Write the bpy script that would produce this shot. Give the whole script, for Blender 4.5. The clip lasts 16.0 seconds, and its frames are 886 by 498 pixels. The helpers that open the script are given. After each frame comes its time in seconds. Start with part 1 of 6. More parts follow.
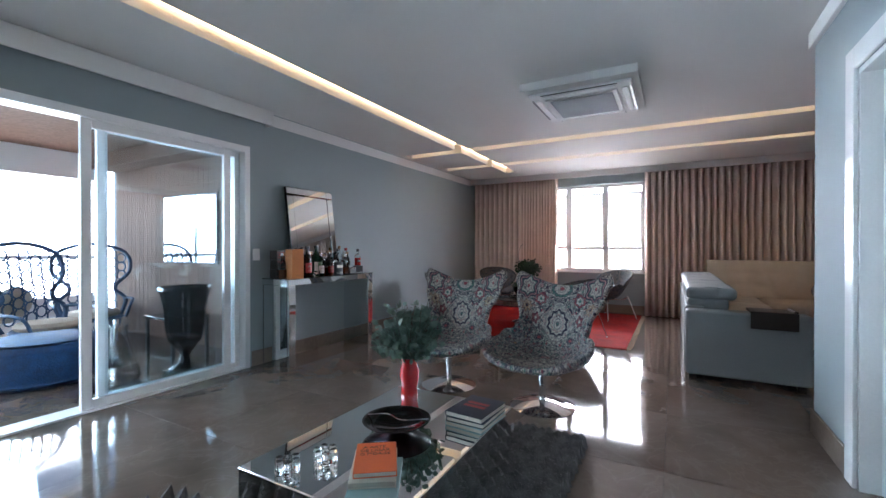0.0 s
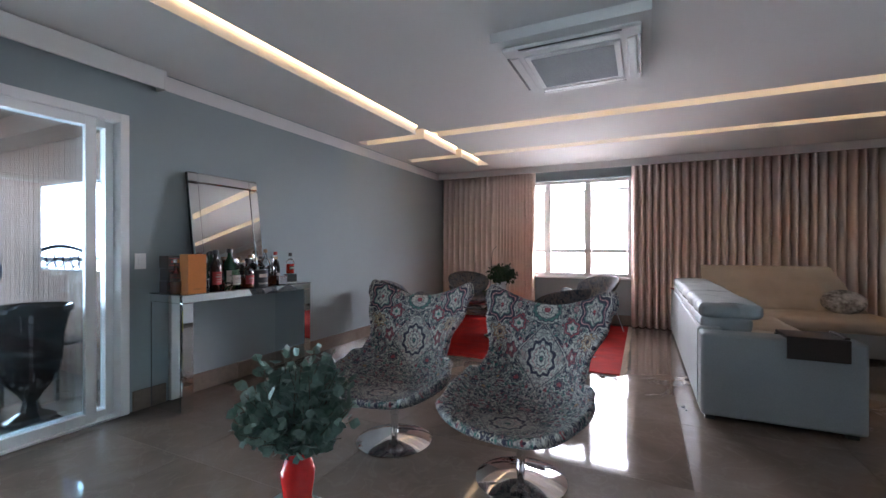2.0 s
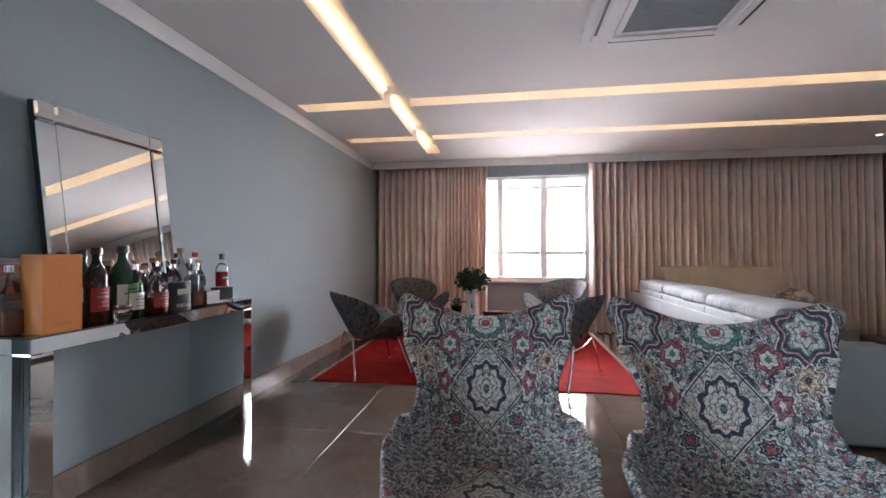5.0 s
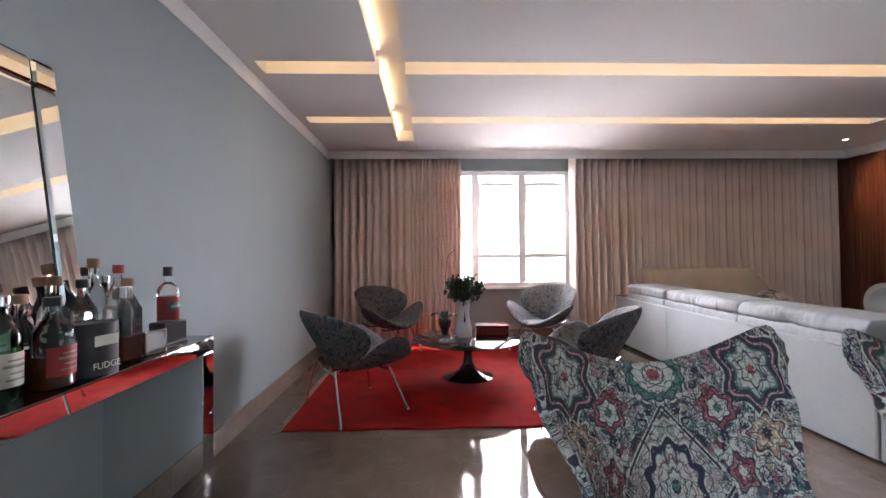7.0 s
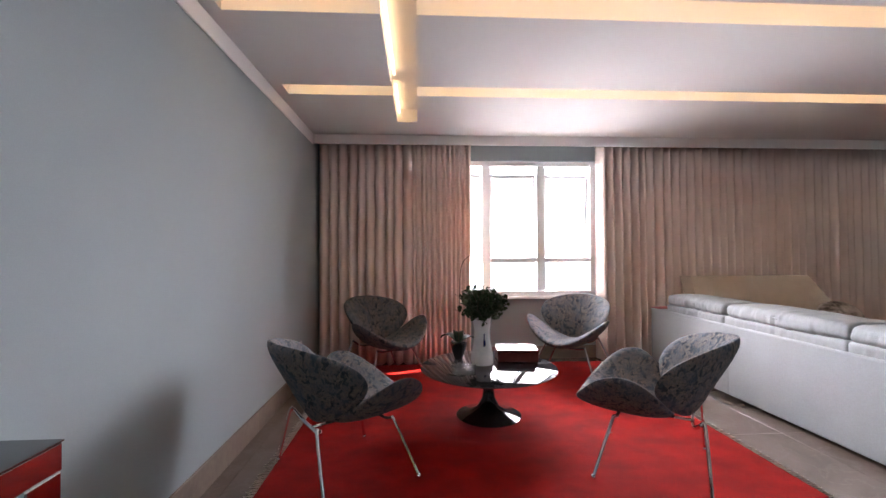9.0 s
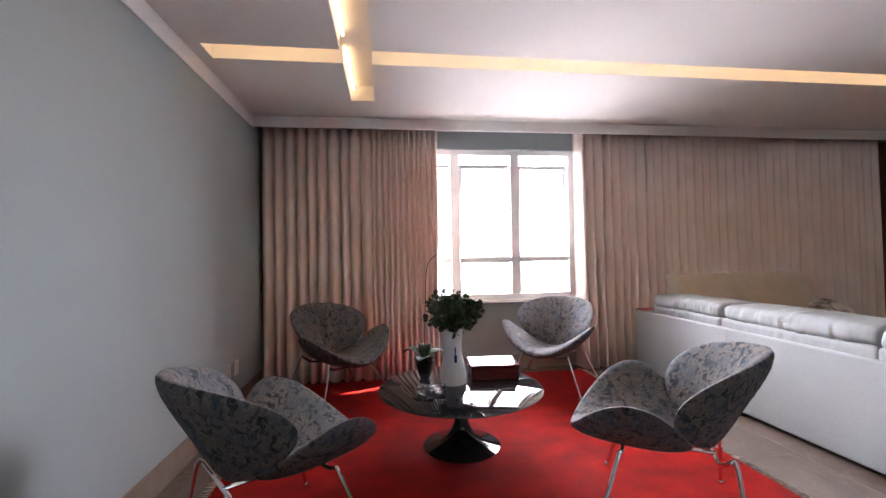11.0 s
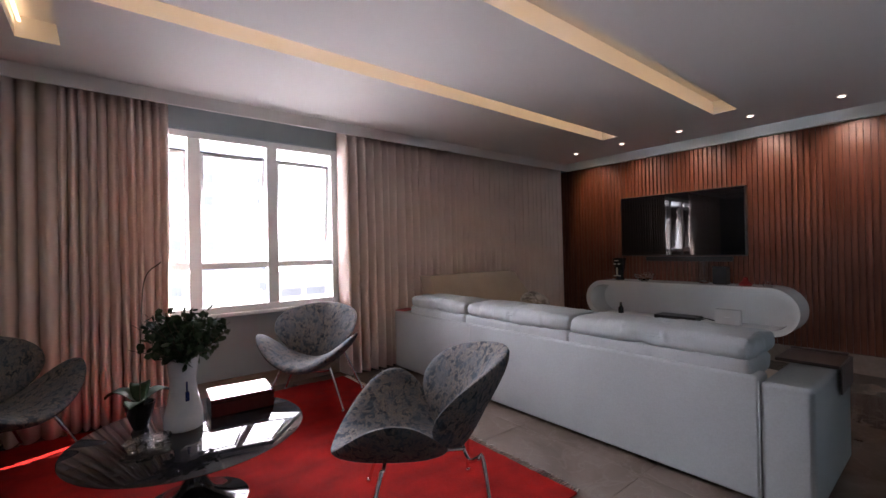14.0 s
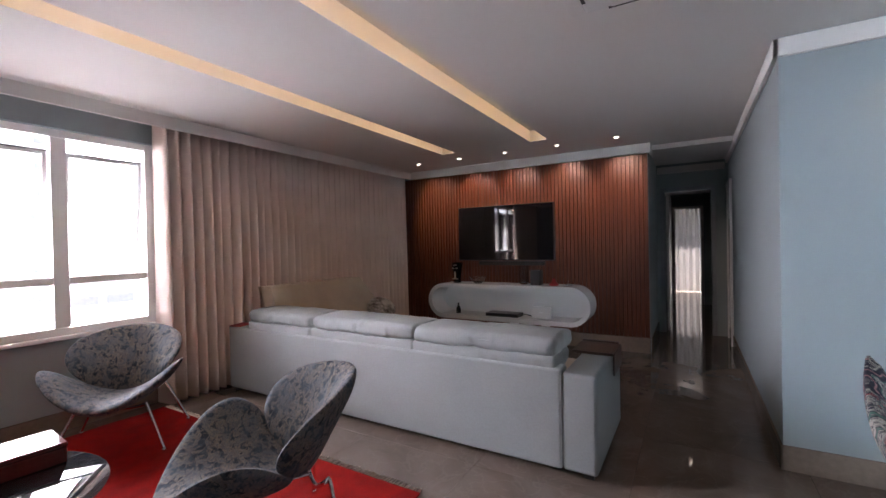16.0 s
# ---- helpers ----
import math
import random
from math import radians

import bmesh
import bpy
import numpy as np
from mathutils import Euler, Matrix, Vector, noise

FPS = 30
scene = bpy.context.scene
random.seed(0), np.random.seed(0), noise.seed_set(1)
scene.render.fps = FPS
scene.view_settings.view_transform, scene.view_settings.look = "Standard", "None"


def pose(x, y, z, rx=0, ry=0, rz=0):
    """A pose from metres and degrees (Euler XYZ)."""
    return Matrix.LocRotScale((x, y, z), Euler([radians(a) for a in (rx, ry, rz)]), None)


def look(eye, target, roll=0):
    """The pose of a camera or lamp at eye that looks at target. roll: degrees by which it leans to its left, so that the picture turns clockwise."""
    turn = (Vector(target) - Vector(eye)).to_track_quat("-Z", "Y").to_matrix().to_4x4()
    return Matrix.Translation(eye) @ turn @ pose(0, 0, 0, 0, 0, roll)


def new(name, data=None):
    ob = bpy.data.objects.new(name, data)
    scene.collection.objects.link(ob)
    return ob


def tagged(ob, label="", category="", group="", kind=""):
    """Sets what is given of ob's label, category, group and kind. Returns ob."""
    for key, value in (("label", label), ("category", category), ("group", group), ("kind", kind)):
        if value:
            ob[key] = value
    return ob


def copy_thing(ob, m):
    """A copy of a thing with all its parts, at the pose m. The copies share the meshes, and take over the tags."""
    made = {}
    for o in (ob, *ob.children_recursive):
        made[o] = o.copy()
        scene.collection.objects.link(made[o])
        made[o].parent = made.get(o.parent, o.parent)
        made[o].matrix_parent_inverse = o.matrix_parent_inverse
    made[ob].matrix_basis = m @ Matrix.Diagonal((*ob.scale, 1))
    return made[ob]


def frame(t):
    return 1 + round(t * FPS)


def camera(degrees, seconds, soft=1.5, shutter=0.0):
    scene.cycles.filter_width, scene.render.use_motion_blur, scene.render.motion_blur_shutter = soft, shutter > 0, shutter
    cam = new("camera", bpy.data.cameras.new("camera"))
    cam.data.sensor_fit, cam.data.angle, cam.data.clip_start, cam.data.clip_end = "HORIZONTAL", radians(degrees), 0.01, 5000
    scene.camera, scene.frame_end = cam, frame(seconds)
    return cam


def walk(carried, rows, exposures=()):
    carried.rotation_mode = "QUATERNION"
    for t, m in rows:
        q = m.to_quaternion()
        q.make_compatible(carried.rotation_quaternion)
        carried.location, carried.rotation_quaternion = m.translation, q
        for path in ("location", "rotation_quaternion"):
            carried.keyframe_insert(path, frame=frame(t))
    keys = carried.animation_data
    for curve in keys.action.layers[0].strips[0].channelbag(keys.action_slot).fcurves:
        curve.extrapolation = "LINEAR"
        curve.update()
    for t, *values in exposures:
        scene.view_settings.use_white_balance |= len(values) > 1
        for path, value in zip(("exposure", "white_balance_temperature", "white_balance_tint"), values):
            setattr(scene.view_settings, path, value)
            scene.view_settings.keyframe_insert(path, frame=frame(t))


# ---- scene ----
cam = camera(92.9, 16.0)
PATH = [
    (0, (3.75, -8.029, 1.202), (2.79, -6.274, 1.195), 0.0),
    (0.5, (3.698, -7.794, 1.201), (2.734, -6.042, 1.192), 0.0),
    (1, (3.654, -7.551, 1.21), (2.686, -5.801, 1.203), 0.0),
    (1.5, (3.581, -7.293, 1.233), (2.616, -5.541, 1.224), 0.1),
    (2, (3.464, -7.078, 1.237), (2.608, -5.271, 1.231), 0.1),
    (2.5, (3.34, -6.945, 1.24), (2.573, -5.098, 1.238), 0.3),
    (3, (3.085, -6.87, 1.224), (2.417, -4.984, 1.227), 0.5),
    (3.5, (2.84, -6.789, 1.204), (2.26, -4.875, 1.208), 0.3),
    (4, (2.629, -6.654, 1.181), (2.134, -4.717, 1.186), 0.1),
    (6.5, (1.421, -5.843, 1.211), (1.413, -3.843, 1.243), -0.4),
    (7, (1.333, -5.616, 1.225), (1.398, -3.617, 1.248), -0.5),
    (7.5, (1.269, -5.381, 1.254), (1.345, -3.383, 1.278), -0.5),
    (8, (1.199, -5.14, 1.266), (1.281, -3.142, 1.29), -0.5),
    (8.5, (1.172, -4.925, 1.263), (1.274, -2.927, 1.286), -0.5),
    (9, (1.164, -4.723, 1.274), (1.281, -2.726, 1.296), -0.3),
    (11.5, (1.276, -4.113, 1.246), (1.596, -2.139, 1.277), -1.1),
    (12, (1.314, -4.081, 1.255), (1.714, -2.122, 1.286), -0.9),
    (12.5, (1.357, -4.026, 1.241), (1.933, -2.111, 1.271), -0.7),
    (13, (1.379, -4.005, 1.261), (2.177, -2.172, 1.279), -0.9),
    (13.5, (1.372, -3.972, 1.279), (2.411, -2.263, 1.29), -1.0),
    (14, (1.355, -3.959, 1.297), (2.609, -2.4, 1.301), -1.1),
    (14.5, (1.313, -3.974, 1.342), (2.746, -2.579, 1.332), -1.1),
    (15, (1.285, -4.0, 1.383), (2.859, -2.766, 1.365), -1.2),
    (15.5, (1.288, -4.007, 1.403), (2.955, -2.902, 1.384), -1.2),
    (16, (1.309, -4.001, 1.414), (3.032, -2.986, 1.393), -1.2),
]
EXPOSURES = [(0, 3.04, 6080, 19), (1, 3.04, 6130, 20), (2.5, 3.12, 6300, 21), (4, 3.5, 6450, 22), (7, 3.5, 6520, 23), (9, 3.53, 6580, 24), (11.5, 3.55, 6540, 24), (12.5, 3.12, 6500, 24), (13.5, 2.62, 6500, 25), (14.5, 2.62, 6500, 26), (15.5, 2.74, 6530, 26), (16, 2.88, 6550, 26)]
walk(cam, [(t, look(e, g, r)) for t, e, g, r in PATH], EXPOSURES)

# ---- light ----
world = bpy.data.worlds.new("world")
scene.world = world
world.use_nodes = True
wn = world.node_tree
sky = wn.nodes.new("ShaderNodeTexSky")
sky.sky_type, sky.sun_disc = "NISHITA", False
SUN_WAY = Vector((0.8, 0.32, 1.0)).normalized()
sky.sun_elevation = math.asin(SUN_WAY.z)
sky.sun_rotation = math.atan2(SUN_WAY.x, SUN_WAY.y)
sky.air_density, sky.dust_density = 1.0, 1.5
wn.nodes["Background"].inputs["Strength"].default_value = 0.05
wn.links.new(sky.outputs[0], wn.nodes["Background"].inputs["Color"])


def lamp(name, kind, m, energy, color=(1, 1, 1), **more):
    data = bpy.data.lights.new(name, kind)
    data.energy, data.color = energy, color
    if "angle" in more:
        data.angle = more["angle"]
    if "size" in more:
        data.shape, data.size, data.size_y = "RECTANGLE", more["size"][0], more["size"][1]
        data.spread = radians(more.get("spread", 180))
    if "spot" in more:
        data.spot_size, data.spot_blend, data.shadow_soft_size = radians(more["spot"]), 0.6, 0.03
    ob = new(name, data)
    ob.matrix_world = m
    return ob


lamp("sun", "SUN", look(SUN_WAY * 20, (0, 0, 0)), 5.0, (1.0, 0.93, 0.84), angle=radians(0.6))
# daylight through the window, the veranda's glazing and the far room's window
lamp("window_daylight", "AREA", look((2.35, 0.62, 1.65), (2.35, -2.6, 0.3)), 20, (0.95, 0.97, 1.0), size=(1.95, 1.5), spread=125)
lamp("veranda_daylight", "AREA", look((-3.42, -7.6, 1.6), (1.2, -7.4, 0.1)), 13, (0.52, 0.86, 1.0), size=(3.6, 1.0), spread=100)
lamp("far_room_daylight", "AREA", look((14.9, -3.9, 1.5), (11.0, -3.9, 1.3)), 0.2, (0.95, 0.98, 1.0), size=(1.4, 1.6))


# ---- material helpers ----
def nodes(name):
    m = bpy.data.materials.new(name)
    m.use_nodes = True
    return m, m.node_tree, m.node_tree.nodes["Principled BSDF"]


def add(nt, kind, **values):
    n = nt.nodes.new("ShaderNode" + kind)
    for key, value in values.items():
        if key in n.inputs:
            n.inputs[key].default_value = value
        else:
            setattr(n, key, value)
    return n


def ramp(nt, source, stops, mode="LINEAR"):
    r = nt.nodes.new("ShaderNodeValToRGB")
    r.color_ramp.interpolation = mode
    while len(r.color_ramp.elements) < len(stops):
        r.color_ramp.elements.new(0.5)
    for e, (p, c) in zip(r.color_ramp.elements, stops):
        e.position = p
        e.color = (*c, 1) if len(c) == 3 else c
    nt.links.new(source, r.inputs["Fac"])
    return r.outputs["Color"]


def calc(nt, op, a, b=0.0):
    n = nt.nodes.new("ShaderNodeMath")
    n.operation = op
    for i, v in enumerate((a, b)):
        if hasattr(v, "is_output"):
            nt.links.new(v, n.inputs[i])
        else:
            n.inputs[i].default_value = v
    return n.outputs[0]


def mixed(nt, fac, a, b, blend="MIX"):
    n = nt.nodes.new("ShaderNodeMix")
    n.data_type, n.blend_type = "RGBA", blend
    for sock, v in ((n.inputs[0], fac), (n.inputs[6], a), (n.inputs[7], b)):
        if hasattr(v, "is_output"):
            nt.links.new(v, sock)
        elif isinstance(v, (int, float)):
            sock.default_value = v
        else:
            sock.default_value = (*v, 1)
    return n.outputs[2]


def place_of(nt, scale=(1, 1, 1), kind="Object"):
    t = nt.nodes.new("ShaderNodeTexCoord")
    m = nt.nodes.new("ShaderNodeMapping")
    m.inputs["Scale"].default_value = scale
    nt.links.new(t.outputs[kind], m.inputs["Vector"])
    return m.outputs[0]


def bumped(nt, bsdf, height, strength, distance=0.01):
    b = nt.nodes.new("ShaderNodeBump")
    b.inputs["Strength"].default_value, b.inputs["Distance"].default_value = strength, distance
    nt.links.new(height, b.inputs["Height"])
    nt.links.new(b.outputs[0], bsdf.inputs["Normal"])


def surface(name, c1, c2=None, rough=0.5, metal=0.0, scale=3.0, fine=60.0, bump=0.1, stretch=(1, 1, 1), coat=0.0, spread=0.15, random_tint=0.0, sheen=0.0, spec=0.5):
    """Two tones by a broad and a fine noise, uneven gloss and a fine relief."""
    m, nt, b = nodes(name)
    c2 = c2 or tuple(v * 0.82 for v in c1)
    v = place_of(nt, stretch)
    big = add(nt, "TexNoise", Scale=scale, Detail=5.0)
    small = add(nt, "TexNoise", Scale=fine, Detail=3.0)
    for n in (big, small):
        nt.links.new(v, n.inputs["Vector"])
    both = calc(nt, "ADD", calc(nt, "MULTIPLY", big.outputs[0], 0.65), calc(nt, "MULTIPLY", small.outputs[0], 0.35))
    col = ramp(nt, both, ((0.36, c2), (0.62, c1)))
    if random_tint:
        info = nt.nodes.new("ShaderNodeObjectInfo")
        dark = calc(nt, "MULTIPLY", info.outputs["Random"], random_tint)
        col = mixed(nt, dark, col, tuple(x * 0.4 for x in c2))
    nt.links.new(col, b.inputs["Base Color"])
    rr = calc(nt, "ADD", calc(nt, "MULTIPLY", big.outputs[0], spread), rough - spread / 2)
    nt.links.new(rr, b.inputs["Roughness"])
    b.inputs["Metallic"].default_value = metal
    b.inputs["Specular IOR Level"].default_value = spec
    b.inputs["Coat Weight"].default_value = coat
    b.inputs["Coat Roughness"].default_value = 0.05
    b.inputs["Sheen Weight"].default_value = sheen
    if bump:
        bumped(nt, b, small.outputs[0], bump, 0.004)
    return m


def glass(name, tint=(1, 1, 1), rough=0.0, ior=1.45):
    m, nt, b = nodes(name)
    b.inputs["Base Color"].default_value = (*tint, 1)
    b.inputs["Transmission Weight"].default_value = 1.0
    b.inputs["Roughness"].default_value, b.inputs["IOR"].default_value = rough, ior
    return m


def glow(name, color, strength):
    m, nt, b = nodes(name)
    b.inputs["Base Color"].default_value = (*color, 1)
    b.inputs["Emission Color"].default_value = (*color, 1)
    b.inputs["Emission Strength"].default_value = strength
    return m


# ---- materials ----
WALL = surface("grey_blue_wall_paint", (0.325, 0.375, 0.385), (0.295, 0.345, 0.355), 0.75, scale=0.8, fine=180, bump=0.06, spread=0.1, spec=0.18)
WHITE = surface("white_gypsum_paint", (0.78, 0.77, 0.75), (0.73, 0.72, 0.7), 0.92, scale=0.7, fine=150, bump=0.05, spec=0.15)
LACQUER = surface("white_lacquer", (0.8, 0.8, 0.79), (0.74, 0.74, 0.73), 0.22, scale=1.5, fine=90, bump=0.02)
ALU = surface("white_aluminium", (0.9, 0.9, 0.9), (0.85, 0.85, 0.85), 0.35, scale=2, fine=120, bump=0.03)
STONE = surface("brown_stone_skirting", (0.27, 0.21, 0.17), (0.2, 0.155, 0.125), 0.2, scale=2.5, fine=30, bump=0.03)
CHROME = surface("chrome", (0.75, 0.75, 0.76), (0.68, 0.68, 0.69), 0.09, 1.0, bump=0.0, spread=0.06)
BLACK = surface("black_plastic", (0.02, 0.02, 0.022), (0.012, 0.012, 0.014), 0.35)
MIRROR, _n, _b = nodes("silvered_mirror")
_b.inputs["Base Color"].default_value = (0.83, 0.87, 0.87, 1)
_b.inputs["Metallic"].default_value, _b.inputs["Roughness"].default_value = 1.0, 0.015
# mirror darkened by its colour, for the dark reflections on the console top
DARK_REFLECTION, _n, _b = nodes("dark_reflection_mirror")
_b.inputs["Base Color"].default_value = (0.2, 0.21, 0.21, 1)
_b.inputs["Metallic"].default_value, _b.inputs["Roughness"].default_value = 1.0, 0.02
GLASS = glass("clear_glass", (0.97, 0.99, 0.985))
CRYSTAL = glass("crystal", (0.98, 0.98, 0.98), ior=1.55)
PANE, _n, _b = nodes("window_pane")
_tr = add(_n, "BsdfTransparent")
_gl = add(_n, "BsdfGlossy", Roughness=0.01)
_fr = add(_n, "Fresnel", IOR=1.45)
_mx = add(_n, "MixShader")
_n.links.new(_fr.outputs[0], _mx.inputs[0])
_n.links.new(_tr.outputs[0], _mx.inputs[1])
_n.links.new(_gl.outputs[0], _mx.inputs[2])
_n.links.new(_mx.outputs[0], _n.nodes["Material Output"].inputs["Surface"])
def tinted_pane(name, tint):
    m, nt, b = nodes(name)
    clear, gloss = add(nt, "BsdfTransparent"), add(nt, "BsdfGlossy", Roughness=0.01)
    clear.inputs["Color"].default_value = (*tint, 1)
    edge, mix = add(nt, "Fresnel", IOR=1.5), add(nt, "MixShader")
    nt.links.new(edge.outputs[0], mix.inputs[0])
    nt.links.new(clear.outputs[0], mix.inputs[1])
    nt.links.new(gloss.outputs[0], mix.inputs[2])
    nt.links.new(mix.outputs[0], nt.nodes["Material Output"].inputs["Surface"])
    return m


DOOR_PANE = tinted_pane("tinted_door_glass", (0.93, 0.965, 0.98))
LED = glow("warm_led", (1.0, 0.7, 0.36), 0.74)
SPOT = glow("downlight_lens", (1.0, 0.88, 0.7), 2.0)


def floor_material():
    m, nt, b = nodes("polished_brown_porcelain")
    v = place_of(nt)
    info = nt.nodes.new("ShaderNodeObjectInfo")
    shift = nt.nodes.new("ShaderNodeVectorMath")
    shift.operation = "ADD"
    comb = add(nt, "CombineXYZ")
    for i in range(2):
        nt.links.new(calc(nt, "MULTIPLY", info.outputs["Random"], 17.0 + 9 * i), comb.inputs[i])
    nt.links.new(v, shift.inputs[0])
    nt.links.new(comb.outputs[0], shift.inputs[1])
    cloud = add(nt, "TexNoise", Scale=1.6, Detail=7.0, Roughness=0.6, Distortion=0.6)
    vein = add(nt, "TexNoise", Scale=3.4, Detail=4.0, Distortion=1.4)
    grain = add(nt, "TexNoise", Scale=140.0, Detail=2.0)
    for n in (cloud, vein, grain):
        nt.links.new(shift.outputs[0], n.inputs["Vector"])
    base = ramp(nt, cloud.outputs[0], ((0.3, (0.1, 0.076, 0.06)), (0.52, (0.15, 0.116, 0.094)), (0.75, (0.2, 0.158, 0.132))))
    line = ramp(nt, vein.outputs[0], ((0.47, (0, 0, 0)), (0.5, (1, 1, 1)), (0.53, (0, 0, 0))))
    col = mixed(nt, calc(nt, "MULTIPLY", line, 0.16), base, (0.28, 0.24, 0.2))
    col = mixed(nt, calc(nt, "MULTIPLY", grain.outputs[0], 0.25), col, (0.1, 0.077, 0.064))
    nt.links.new(col, b.inputs["Base Color"])
    nt.links.new(calc(nt, "ADD", calc(nt, "MULTIPLY", cloud.outputs[0], 0.05), 0.035), b.inputs["Roughness"])
    b.inputs["IOR"].default_value = 1.55
    return m


def wood_material(name, light, dark, stretch, gloss=0.35):
    m, nt, b = nodes(name)
    v = place_of(nt, stretch)
    info = nt.nodes.new("ShaderNodeObjectInfo")
    shift = nt.nodes.new("ShaderNodeVectorMath")
    shift.operation = "ADD"
    comb = add(nt, "CombineXYZ")
    for i in range(3):
        nt.links.new(calc(nt, "MULTIPLY", info.outputs["Random"], 31.0 + 7 * i), comb.inputs[i])
    nt.links.new(v, shift.inputs[0])
    nt.links.new(comb.outputs[0], shift.inputs[1])
    g = add(nt, "TexNoise", Scale=1.0, Detail=7.0, Roughness=0.65, Distortion=0.4)
    nt.links.new(shift.outputs[0], g.inputs["Vector"])
    col = ramp(nt, g.outputs[0], ((0.3, dark), (0.55, light), (0.8, tuple(min(1, x * 1.25) for x in light))))
    col = mixed(nt, calc(nt, "MULTIPLY", info.outputs["Random"], 0.5), col, dark)
    nt.links.new(col, b.inputs["Base Color"])
    b.inputs["Roughness"].default_value = gloss
    bumped(nt, b, g.outputs[0], 0.12, 0.003)
    return m


def curtain_material():
    m, nt, b = nodes("taupe_curtain_cloth")
    v = place_of(nt)
    warp = add(nt, "TexWave", Scale=260.0, bands_direction="X", Distortion=1.5)
    weft = add(nt, "TexWave", Scale=260.0, bands_direction="Z", Distortion=1.5)
    blot = add(nt, "TexNoise", Scale=2.2, Detail=4.0)
    for n in (warp, weft, blot):
        nt.links.new(v, n.inputs["Vector"])
    col = ramp(nt, blot.outputs[0], ((0.35, (0.79, 0.66, 0.595)), (0.65, (0.88, 0.75, 0.68))))
    weave = calc(nt, "MULTIPLY", calc(nt, "ADD", warp.outputs["Fac"], weft.outputs["Fac"]), 0.5)
    col = mixed(nt, calc(nt, "MULTIPLY", weave, 0.25), col, (0.62, 0.51, 0.455))
    nt.links.new(col, b.inputs["Base Color"])
    b.inputs["Roughness"].default_value = 0.9
    bumped(nt, b, weave, 0.15, 0.002)
    tl = add(nt, "BsdfTranslucent")
    nt.links.new(mixed(nt, 1.0, col, (1.0, 0.86, 0.78), "MULTIPLY"), tl.inputs["Color"])
    mx = add(nt, "MixShader", Fac=0.06)
    nt.links.new(b.outputs[0], mx.inputs[1])
    nt.links.new(tl.outputs[0], mx.inputs[2])
    nt.links.new(mx.outputs[0], nt.nodes["Material Output"].inputs["Surface"])
    return m


